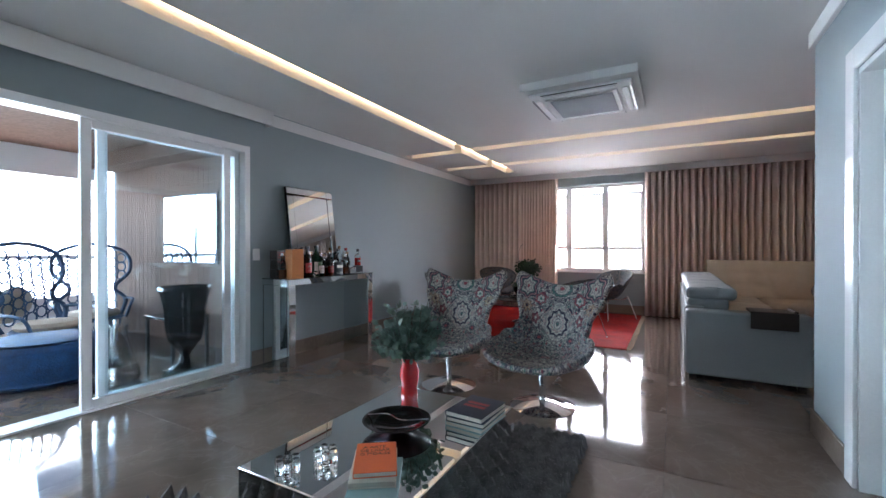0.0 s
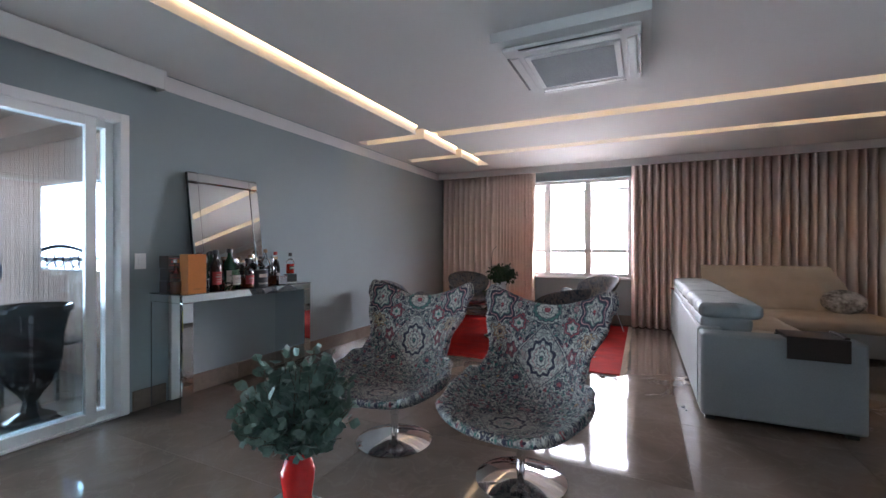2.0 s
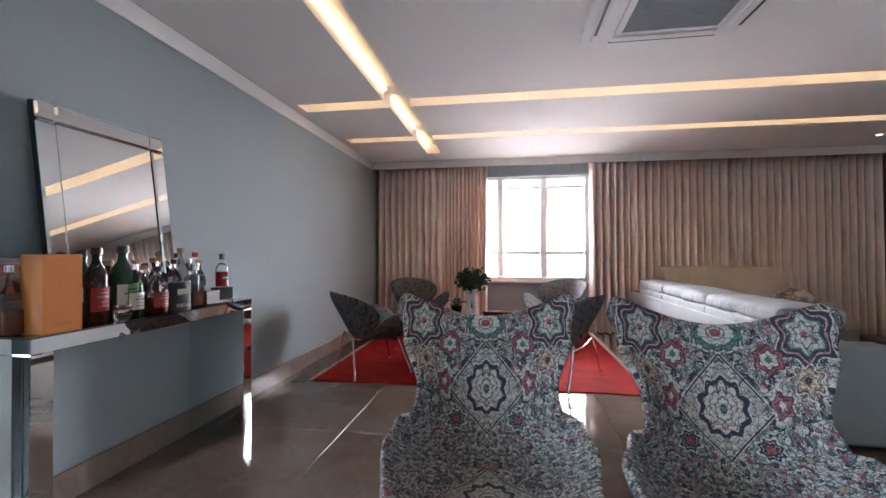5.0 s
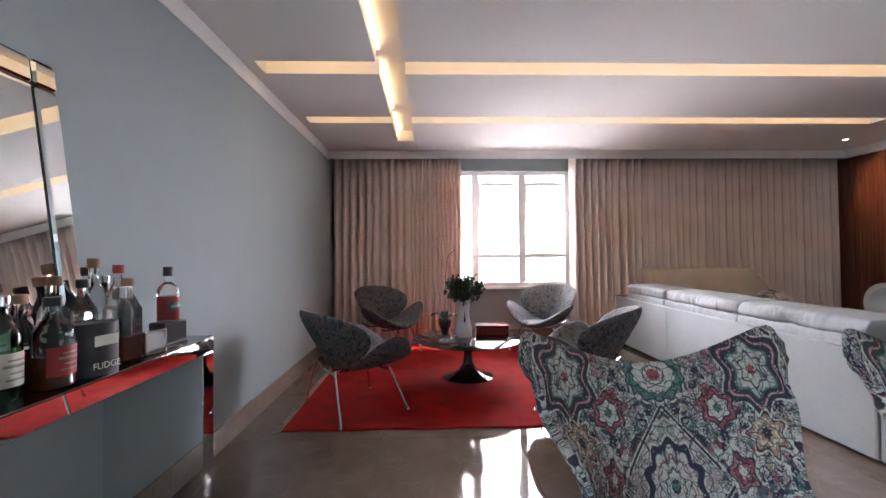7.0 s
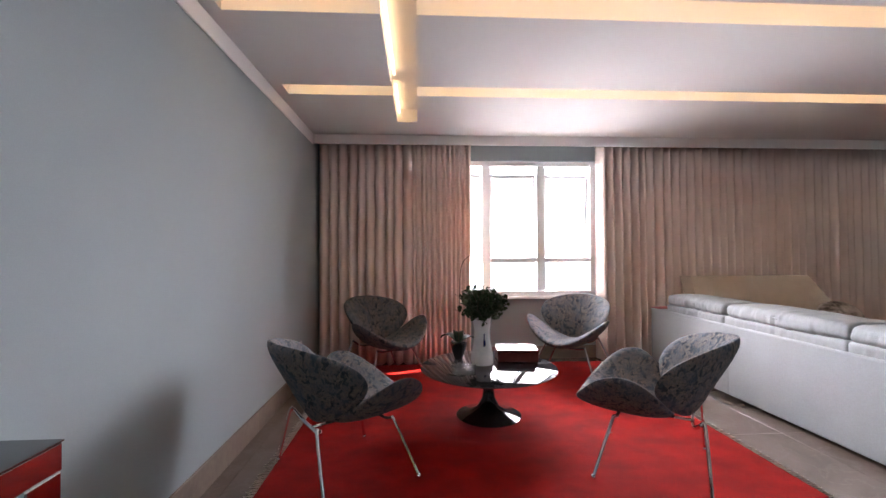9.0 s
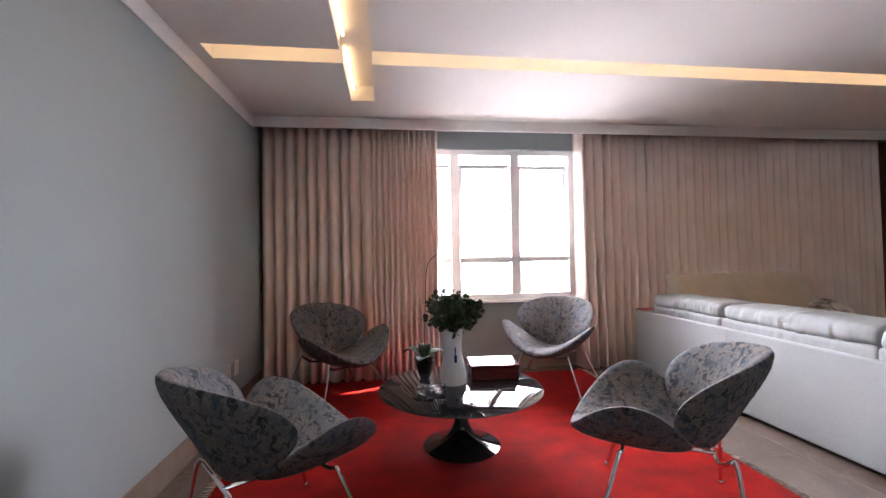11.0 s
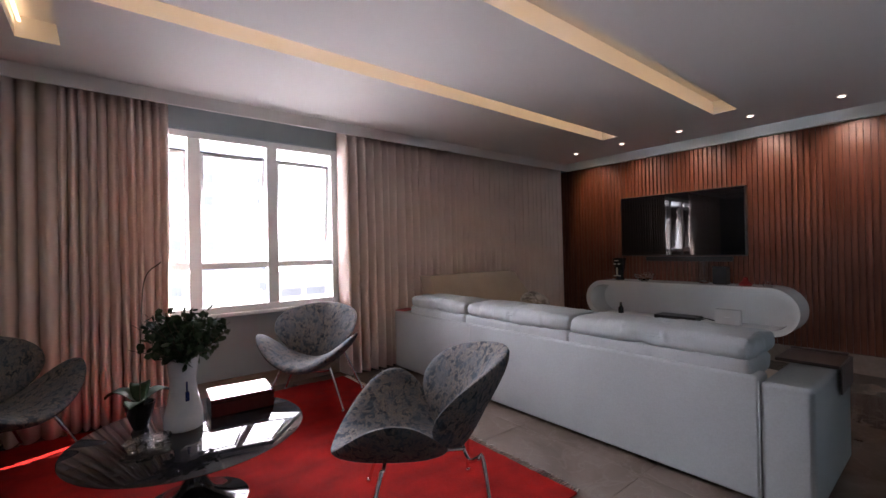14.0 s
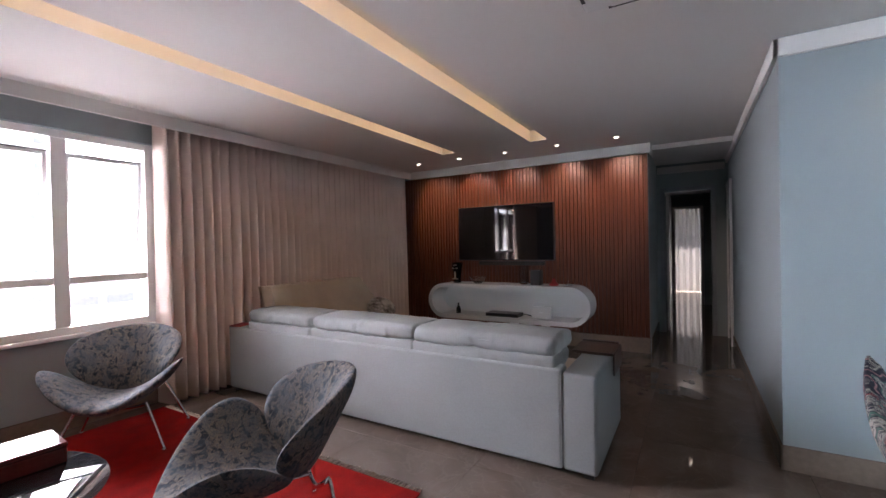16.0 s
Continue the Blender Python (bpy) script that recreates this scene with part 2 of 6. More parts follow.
def medallion_material():
    """Ornate mirrored print: medallions, petals and scrolls in navy, cream, red and green, on the sheet's own metres."""
    m, nt, b = nodes("ornate_medallion_print")
    NAVY, CREAM, RED, TEAL, GOLD, SAND = (0.012, 0.012, 0.03), (0.42, 0.4, 0.35), (0.27, 0.04, 0.05), (0.035, 0.135, 0.11), (0.34, 0.19, 0.08), (0.36, 0.35, 0.32)
    uv = nt.nodes.new("ShaderNodeTexCoord").outputs["UV"]
    sep = add(nt, "SeparateXYZ")
    nt.links.new(uv, sep.inputs[0])
    ax = calc(nt, "ABSOLUTE", sep.outputs[0])
    y = sep.outputs[1]
    comb = add(nt, "CombineXYZ")
    nt.links.new(ax, comb.inputs[0])
    nt.links.new(y, comb.inputs[1])
    warp = add(nt, "TexNoise", Scale=9.0, Detail=2.0)
    nt.links.new(comb.outputs[0], warp.inputs["Vector"])
    vm = nt.nodes.new("ShaderNodeVectorMath")
    vm.operation = "MULTIPLY_ADD"
    nt.links.new(warp.outputs["Color"], vm.inputs[0])
    vm.inputs[1].default_value = (0.05, 0.05, 0.0)
    nt.links.new(comb.outputs[0], vm.inputs[2])
    p = vm.outputs[0]
    bend = calc(nt, "MULTIPLY", calc(nt, "SUBTRACT", warp.outputs[0], 0.5), 0.5)

    def band(r, a, z, soft=0.01):
        return ramp(nt, r, ((a - soft, (0, 0, 0)), (a + soft, (1, 1, 1)), (z - soft, (1, 1, 1)), (z + soft, (0, 0, 0))))

    col = None
    for scale, k, loose in ((23.0, 7.0, 0.8), (62.0, 5.0, 0.9)):
        cell = add(nt, "TexVoronoi", Scale=scale, feature="F1", Randomness=loose)
        nt.links.new(p, cell.inputs["Vector"])
        off = nt.nodes.new("ShaderNodeVectorMath")
        off.operation = "SUBTRACT"
        nt.links.new(p, off.inputs[0])
        nt.links.new(cell.outputs["Position"], off.inputs[1])
        xy = add(nt, "SeparateXYZ")
        nt.links.new(off.outputs[0], xy.inputs[0])
        angle = calc(nt, "ARCTAN2", xy.outputs[1], xy.outputs[0])
        wave = calc(nt, "COSINE", calc(nt, "MULTIPLY", angle, k))
        r = calc(nt, "MULTIPLY", cell.outputs["Distance"], calc(nt, "ADD", 1.0, calc(nt, "MULTIPLY", wave, 0.22)))
        hue = add(nt, "SeparateColor")
        nt.links.new(cell.outputs["Color"], hue.inputs[0])
        warm = ramp(nt, hue.outputs[0], ((0.0, RED), (0.12, CREAM), (0.4, TEAL), (0.55, GOLD), (0.6, SAND), (0.75, NAVY), (0.94, (0.42, 0.2, 0.2))), "CONSTANT")
        cool = ramp(nt, hue.outputs[1], ((0.0, SAND), (0.25, NAVY), (0.5, CREAM), (0.8, TEAL), (0.92, RED)), "CONSTANT")
        flower = mixed(nt, ramp(nt, r, ((0.0, (0, 0, 0)), (0.12, (1, 1, 1))), "CONSTANT"), CREAM, warm)
        flower = mixed(nt, ramp(nt, r, ((0.0, (0, 0, 0)), (0.3, (1, 1, 1))), "CONSTANT"), flower, CREAM)
        flower = mixed(nt, ramp(nt, r, ((0.0, (0, 0, 0)), (0.39, (1, 1, 1))), "CONSTANT"), flower, cool)
        for at in (0.12, 0.3, 0.385, 0.52):
            flower = mixed(nt, band(r, at - 0.025, at + 0.025, 0.008), flower, NAVY)
        if col is None:
            col, big = flower, r
        else:
            col = mixed(nt, ramp(nt, big, ((0.4, (0, 0, 0)), (0.42, (1, 1, 1)))), col, flower)
            fine = wave

    def rosette(cx, cy, rx, ry, k, rings, lobes=0.08):
        """Concentric lobed rings round a centre: (from, to, colour, strength)."""
        nonlocal col
        dx = calc(nt, "DIVIDE", calc(nt, "SUBTRACT", ax, cx), rx)
        dy = calc(nt, "DIVIDE", calc(nt, "SUBTRACT", y, cy), ry)
        r = calc(nt, "SQRT", calc(nt, "ADD", calc(nt, "MULTIPLY", dx, dx), calc(nt, "MULTIPLY", dy, dy)))
        turn = calc(nt, "COSINE", calc(nt, "MULTIPLY", calc(nt, "ARCTAN2", dy, dx), k))
        r = calc(nt, "ADD", calc(nt, "MULTIPLY", r, calc(nt, "ADD", 1.0, calc(nt, "MULTIPLY", turn, lobes))), calc(nt, "MULTIPLY", bend, 0.5))
        r = calc(nt, "MULTIPLY", r, 0.5)
        for a, z, c, f in rings:
            mask = band(r, a / 2, z / 2, 0.008)
            col = mixed(nt, calc(nt, "MULTIPLY", mask, f), col, c)

    # diamond round the middle of the back, and one on the seat
    for cy in (0.84, 0.24):
        d = calc(nt, "ADD", calc(nt, "DIVIDE", ax, 0.175), calc(nt, "ABSOLUTE", calc(nt, "DIVIDE", calc(nt, "SUBTRACT", y, cy), 0.21)))
        d = calc(nt, "MULTIPLY", d, 0.5)
        col = mixed(nt, calc(nt, "MULTIPLY", ramp(nt, d, ((0.44, (1, 1, 1)), (0.46, (0, 0, 0)))), 0.45), col, CREAM)
        for a, z, c in ((0.46, 0.475, CREAM), (0.475, 0.5, NAVY), (0.5, 0.515, CREAM)):
            col = mixed(nt, band(d, a, z, 0.003), col, c)
        rosette(0, cy, 0.1, 0.13, 10, ((0.0, 0.1, TEAL, 1), (0.1, 0.16, NAVY, 1), (0.16, 0.3, CREAM, 0.9), (0.3, 0.34, NAVY, 1), (0.34, 0.5, CREAM, 0.75), (0.5, 0.54, RED, 1), (0.54, 0.68, CREAM, 0.8), (0.7, 0.88, NAVY, 1), (0.88, 0.93, CREAM, 1)))
    # scalloped fan at the top edge
    rosette(0, 1.13, 0.105, 0.085, 14, ((0.0, 0.2, RED, 0.9), (0.2, 0.3, CREAM, 1), (0.3, 0.34, NAVY, 1), (0.34, 0.62, CREAM, 0.85), (0.62, 0.66, NAVY, 1), (0.66, 0.84, TEAL, 0.9), (0.84, 0.9, NAVY, 1), (0.9, 1.0, CREAM, 0.9)), 0.05)
    # navy palmettes with a cream heart on the ears, gold flowers under them, red ones between
    rosette(0.3, 1.12, 0.1, 0.115, 6, ((0.0, 0.12, RED, 1), (0.12, 0.55, CREAM, 0.7), (0.3, 0.34, NAVY, 1), (0.5, 0.55, TEAL, 1), (0.55, 0.92, NAVY, 0.95), (0.7, 0.76, (0.42, 0.2, 0.2), 1), (0.92, 0.98, CREAM, 1)), 0.16)
    rosette(0.29, 0.96, 0.06, 0.055, 7, ((0.0, 0.2, NAVY, 1), (0.2, 0.7, GOLD, 0.75), (0.38, 0.52, CREAM, 1), (0.75, 0.82, NAVY, 1), (0.82, 0.95, CREAM, 0.9)), 0.2)
    rosette(0.17, 1.03, 0.05, 0.05, 6, ((0.0, 0.25, TEAL, 1), (0.25, 0.6, CREAM, 0.9), (0.6, 0.7, NAVY, 1), (0.7, 0.9, RED, 0.9), (0.9, 1.0, NAVY, 1)), 0.14)
    rosette(0.2, 0.87, 0.05, 0.06, 5, ((0.0, 0.2, CREAM, 1), (0.2, 0.6, RED, 0.8), (0.35, 0.42, NAVY, 1), (0.6, 0.68, NAVY, 1), (0.75, 0.95, CREAM, 0.9)), 0.2)
    rosette(0.14, 0.7, 0.055, 0.055, 8, ((0.0, 0.25, RED, 1), (0.25, 0.7, NAVY, 1), (0.45, 0.5, CREAM, 1), (0.7, 0.9, CREAM, 0.9), (0.9, 1.0, TEAL, 1)), 0.15)
    # lace: fine navy scrolls and cream dots over the whole sheet
    for scale, lo, hi, tint, f in ((50.0, 0.2, 0.27, NAVY, 0.75), (72.0, 0.0, 0.18, SAND, 0.8), (105.0, 0.22, 0.3, NAVY, 0.6)):
        cell = add(nt, "TexVoronoi", Scale=scale, feature="F1", Randomness=1.0)
        nt.links.new(p, cell.inputs["Vector"])
        col = mixed(nt, calc(nt, "MULTIPLY", band(cell.outputs["Distance"], max(lo, 0.03), hi, 0.02), f), col, tint)
    edge = add(nt, "TexVoronoi", Scale=38.0, feature="DISTANCE_TO_EDGE", Randomness=0.9)
    nt.links.new(p, edge.inputs["Vector"])
    col = mixed(nt, ramp(nt, edge.outputs["Distance"], ((0.02, (0.85, 0.85, 0.85)), (0.05, (0, 0, 0)))), col, NAVY)
    nt.links.new(col, b.inputs["Base Color"])
    b.inputs["Roughness"].default_value = 0.8
    g = add(nt, "TexNoise", Scale=500.0, Detail=2.0)
    nt.links.new(uv, g.inputs["Vector"])
    bumped(nt, b, g.outputs[0], 0.25, 0.002)
    return m


def jacquard_material():
    m, nt, b = nodes("grey_jacquard_cloth")
    v = place_of(nt, (1, 1, 0.6))
    a = add(nt, "TexNoise", Scale=32.0, Detail=6.0, Roughness=0.68, Distortion=0.7)
    c = add(nt, "TexNoise", Scale=9.0, Detail=5.0, Roughness=0.6, Distortion=0.5)
    g = add(nt, "TexNoise", Scale=420.0, Detail=2.0)
    for n in (a, c, g):
        nt.links.new(v, n.inputs["Vector"])
    col = ramp(nt, a.outputs[0], ((0.38, (0.02, 0.025, 0.034)), (0.45, (0.042, 0.053, 0.066)), (0.49, (0.118, 0.1, 0.086)), (0.54, (0.175, 0.158, 0.143)), (0.58, (0.052, 0.066, 0.082)), (0.62, (0.145, 0.133, 0.124)), (0.69, (0.045, 0.036, 0.03))))
    cold = ramp(nt, c.outputs[0], ((0.42, (0, 0, 0)), (0.6, (1, 1, 1))))
    col = mixed(nt, calc(nt, "MULTIPLY", cold, 0.5), col, (0.062, 0.087, 0.112))
    weave = ramp(nt, g.outputs[0], ((0.35, (0.9, 0.9, 0.9)), (0.65, (1.4, 1.4, 1.4))))
    col = mixed(nt, 1.0, col, weave, "MULTIPLY")
    nt.links.new(col, b.inputs["Base Color"])
    b.inputs["Roughness"].default_value = 0.9
    b.inputs["Specular IOR Level"].default_value = 0.15
    bumped(nt, b, g.outputs[0], 0.2, 0.002)
    return m


def marble_material():
    m, nt, b = nodes("black_marble")
    v = place_of(nt)
    n = add(nt, "TexNoise", Scale=3.0, Detail=8.0, Roughness=0.65, Distortion=1.2)
    nt.links.new(v, n.inputs["Vector"])
    col = ramp(nt, n.outputs[0], ((0.485, (0.012, 0.013, 0.016)), (0.5, (0.09, 0.085, 0.085)), (0.508, (0.016, 0.016, 0.02)), (0.62, (0.012, 0.013, 0.016))))
    nt.links.new(col, b.inputs["Base Color"])
    b.inputs["Roughness"].default_value = 0.03
    b.inputs["IOR"].default_value = 1.55
    return m


FLOOR = floor_material()
SLAT = wood_material("red_brown_slat_wood", (0.165, 0.043, 0.017), (0.085, 0.021, 0.009), (30, 30, 1.4), 0.38)
DECK = wood_material("pale_teak_cladding", (0.27, 0.155, 0.11), (0.15, 0.085, 0.058), (26, 26, 1.2), 0.8)
CURTAIN = curtain_material()
PRINT = medallion_material()
JACQUARD = jacquard_material()
MARBLE = marble_material()
RED_PILE = surface("red_wool_pile", (0.29, 0.008, 0.005), (0.17, 0.005, 0.0035), 0.97, scale=5.0, fine=150, bump=1.0, stretch=(1, 1.25, 1), spec=0.12)
FRINGE = surface("cream_cotton_fringe", (0.55, 0.47, 0.38), (0.4, 0.33, 0.27), 0.9)
LINEN = surface("off_white_sofa_leather", (0.31, 0.337, 0.342), (0.265, 0.288, 0.293), 0.65, scale=1.8, fine=110, bump=0.18, spec=0.2)
BEIGE = surface("beige_chenille", (0.55, 0.47, 0.38), (0.46, 0.39, 0.31), 0.85, scale=4, fine=260, bump=0.4)
DARK_LEATHER = surface("dark_brown_leather", (0.035, 0.022, 0.018), (0.02, 0.013, 0.011), 0.4, fine=140, bump=0.2)
SCREEN = surface("television_glass", (0.004, 0.004, 0.005), (0.004, 0.004, 0.005), 0.03, bump=0.0, spread=0.0)
BLACK_GLOSS = surface("glossy_black", (0.012, 0.012, 0.013), (0.008, 0.008, 0.009), 0.08, bump=0.0, spread=0.04)
LEAF = surface("eucalyptus_leaf", (0.16, 0.25, 0.21), (0.07, 0.13, 0.1), 0.55, scale=9, fine=60, bump=0.05, random_tint=0.4)
DARK_LEAF = surface("dark_leaf", (0.035, 0.07, 0.035), (0.016, 0.036, 0.018), 0.62, scale=9, fine=60, bump=0.05, spec=0.2)
STEM = surface("green_brown_stem", (0.1, 0.085, 0.05), (0.06, 0.05, 0.03), 0.7)
BLUE_WEAVE = surface("blue_woven_rope", (0.008, 0.06, 0.17), (0.005, 0.03, 0.09), 0.7, scale=14, fine=70, bump=0.6)
NAVY_CANE = surface("navy_rattan", (0.03, 0.095, 0.19), (0.015, 0.045, 0.1), 0.5, scale=12, fine=70, bump=0.3)
FUR_TIP = surface("pale_fur_tip", (0.3, 0.275, 0.265), (0.12, 0.108, 0.105), 0.8, scale=11, fine=90, bump=0.0)
FUR = surface("grey_fur", (0.15, 0.135, 0.13), (0.05, 0.045, 0.043), 0.9, scale=14, fine=160, bump=0.9)


# ---- mesh helpers ----
def BM():
    return bmesh.new()


def box(bm, x0, x1, y0, y1, z0, z1, bevel=0.0, seg=2):
    vs = [bm.verts.new((x, y, z)) for x in (x0, x1) for y in (y0, y1) for z in (z0, z1)]
    fs = [bm.faces.new([vs[i] for i in q]) for q in ((0, 1, 3, 2), (4, 6, 7, 5), (0, 4, 5, 1), (2, 3, 7, 6), (0, 2, 6, 4), (1, 5, 7, 3))]
    if bevel:
        es = list({e for f in fs for e in f.edges})
        bmesh.ops.bevel(bm, geom=es, offset=bevel, segments=seg, affect="EDGES", profile=0.5)
    return bm


def boxed(*a, **k):
    return box(BM(), *a, **k)


def lathe(profile, seg=32, bm=None, at=(0, 0, 0)):
    """Turned body from (radius, height) pairs."""
    bm = bm or BM()
    rings = []
    for r, z in profile:
        if r < 1e-5:
            rings.append([bm.verts.new((at[0], at[1], at[2] + z))])
        else:
            rings.append([bm.verts.new((at[0] + r * math.cos(2 * math.pi * i / seg), at[1] + r * math.sin(2 * math.pi * i / seg), at[2] + z)) for i in range(seg)])
    for a, b in zip(rings, rings[1:]):
        for i in range(seg):
            j = (i + 1) % seg
            if len(a) == 1 and len(b) == 1:
                continue
            if len(a) == 1:
                bm.faces.new((a[0], b[j], b[i]))
            elif len(b) == 1:
                bm.faces.new((a[i], a[j], b[0]))
            else:
                bm.faces.new((a[i], a[j], b[j], b[i]))
    return bm


def tube(pts, r, seg=8, bm=None, ends=True):
    """Round bar along points; r is one radius or one for each point."""
    bm = bm or BM()
    pts = [Vector(p) for p in pts]
    rs = r if isinstance(r, (list, tuple)) else [r] * len(pts)
    side, rings = None, []
    for i, p in enumerate(pts):
        d = (pts[min(i + 1, len(pts) - 1)] - pts[max(i - 1, 0)]).normalized()
        if side is None:
            side = d.cross(Vector((0, 0, 1)) if abs(d.z) < 0.9 else Vector((1, 0, 0))).normalized()
        side = (side - d * side.dot(d)).normalized()
        up = d.cross(side)
        rings.append([bm.verts.new(p + (side * math.cos(2 * math.pi * k / seg) + up * math.sin(2 * math.pi * k / seg)) * rs[i]) for k in range(seg)])
    for a, b in zip(rings, rings[1:]):
        for k in range(seg):
            bm.faces.new((a[k], a[(k + 1) % seg], b[(k + 1) % seg], b[k]))
    if ends:
        bm.faces.new(rings[0][::-1])
        bm.faces.new(rings[-1])
    return bm


def curve(points, n=24):
    """Smooth line through points (Catmull-Rom)."""
    ps = [Vector(p) for p in points]
    ps = [ps[0] * 2 - ps[1]] + ps + [ps[-1] * 2 - ps[-2]]
    out = []
    m = len(ps) - 3
    for i in range(n + 1):
        t = i / n * m
        k = min(int(t), m - 1)
        t -= k
        a, b, c, d = ps[k:k + 4]
        out.append(0.5 * ((2 * b) + (c - a) * t + (2 * a - 5 * b + 4 * c - d) * t * t + (3 * b - a - 3 * c + d) * t ** 3))
    return out


def mesh_of(name, bm, material, smooth=True, angle=40):
    bmesh.ops.recalc_face_normals(bm, faces=bm.faces[:])
    me = bpy.data.meshes.new(name)
    bm.to_mesh(me)
    bm.free()
    me.materials.append(material)
    if smooth:
        me.shade_smooth()
        me.set_sharp_from_angle(angle=radians(angle))
    return me


def part(name, bm, material, parent=None, label="", m=None, smooth=True, angle=40):
    few = smooth and len(bm.faces) < 160
    ob = new(name, mesh_of(name, bm, material, smooth, angle))
    if few:
        wn_mod = ob.modifiers.new("flat_faces", "WEIGHTED_NORMAL")
        wn_mod.keep_sharp = True
    if m is not None:
        ob.matrix_basis = m
    if parent is not None:
        ob.parent = parent
    return tagged(ob, label)


def thing(name, m, label, category, group=""):
    ob = new(name)
    ob.empty_display_size = 0.1
    ob.matrix_basis = m
    return tagged(ob, label, category, group)


def solid(name, bm, material, label, category, m=None, group=""):
    return tagged(part(name, bm, material, None, label, m), category=category, group=group)


def fixed(name, bm, material, label, category="wall", smooth=False):
    ob = part(name, bm, material, None, label, smooth=smooth)
    return tagged(ob, category=category, kind="structure")


def puffed(place, thick, rings=9, seg=48, power=4.0):
    """A padded shell: place(a, b) maps the unit disc to its middle surface; both faces bulge and meet in a round edge."""
    bm = BM()
    eps = 1e-3

    def normal(a, b):
        u = place(a + eps, b) - place(a - eps, b)
        v = place(a, b + eps) - place(a, b - eps)
        return u.cross(v).normalized()

    layers = []
    for side in (1, -1):
        layer = []
        for i in range(rings + 1):
            r = math.sin(i / rings * math.pi / 2)
            ring = []
            for k in range(1 if i == 0 else seg):
                t = 2 * math.pi * k / seg
                a, b = r * math.cos(t), r * math.sin(t)
                if i == rings and side == -1:
                    ring.append(layers[0][rings][k])
                    continue
                h = thick * math.sqrt(max(0.0, 1 - r ** power))
                n = normal(a * 0.995, b * 0.995)
                ring.append(bm.verts.new(place(a, b) + n * h * side))
            layer.append(ring)
        layers.append(layer)
        for i in range(rings):
            for k in range(seg):
                j = (k + 1) % seg
                if i == 0:
                    bm.faces.new((layer[0][0], layer[1][k], layer[1][j]))
                else:
                    bm.faces.new((layer[i][k], layer[i + 1][k], layer[i + 1][j], layer[i][j]))
    return bm


# ---- the setting ----
CEIL = 2.62
END_Y = -10.6


def wall(name, boxes, label, material=WALL):
    bm = BM()
    for b in boxes:
        box(bm, *b)
    return fixed(name, bm, material, label)


# walls of the living room
wall("wall_west", ((-0.16, 0, -5.25, 0.5, 0, 2.8), (-0.16, 0, -9.3, -5.25, 2.21, 2.8), (-0.16, 0, END_Y, -9.3, 0, 2.8)), "smooth grey-blue painted wall with a wide veranda opening")
wall("wall_north", ((0, 1.32, 0.32, 0.5, 0, 2.8), (3.36, 7.3, 0.32, 0.5, 0, 2.8), (1.32, 3.36, 0.32, 0.5, 0, 0.74), (1.32, 3.36, 0.32, 0.5, 2.4, 2.8)), "grey-blue painted wall round the window")
wall("wall_east", ((7.17, 7.3, -3.55, 0.32, 0, 2.8), (7.3, 8.6, -3.55, -3.42, 0, 2.8)), "painted wall behind the slatted cladding")
wall("wall_corridor", ((4.555, 8.6, -4.62, -4.47, 0, 2.8),), "grey-blue painted wall along the corridor")
wall("wall_south_east", ((4.555, 4.68, -5.2, -4.62, 0, 2.8), (4.555, 4.68, -6.15, -5.2, 2.1, 2.8), (4.555, 4.68, END_Y, -6.15, 0, 2.8)), "grey-blue painted wall with a white door")
wall("wall_south", ((-0.16, 4.68, END_Y - 0.15, END_Y, 0, 2.8),), "plain grey-blue wall")
wall("wall_corridor_end", ((8.6, 8.72, -3.66, -3.42, 0, 2.8), (8.6, 8.72, -4.62, -4.26, 0, 2.8), (8.6, 8.72, -4.26, -3.66, 2.16, 2.8)), "dark blue-grey wall with a doorway at the corridor's end")
wall("wall_back_corridor", ((8.72, 12.0, -3.5, -3.4, 0, 2.6), (8.72, 12.0, -4.55, -4.45, 0, 2.6), (12.0, 12.1, -3.68, -3.4, 0, 2.6), (12.0, 12.1, -4.55, -4.2, 0, 2.6), (12.0, 12.1, -4.2, -3.68, 2.1, 2.6)), "blue-grey walls of the inner corridor")
wall("wall_far_room", ((12.0, 15.3, -2.3, -2.2, 0, 2.6), (12.0, 15.3, -5.7, -5.6, 0, 2.6), (12.0, 12.1, -3.4, -2.3, 0, 2.6), (12.0, 12.1, -5.6, -4.55, 0, 2.6), (15.2, 15.3, -5.6, -4.7, 0, 2.6), (15.2, 15.3, -3.1, -2.3, 0, 2.6), (15.2, 15.3, -4.7, -3.1, 2.3, 2.6), (15.2, 15.3, -4.7, -3.1, 0, 0.5)), "pale walls of the far bedroom", WHITE)


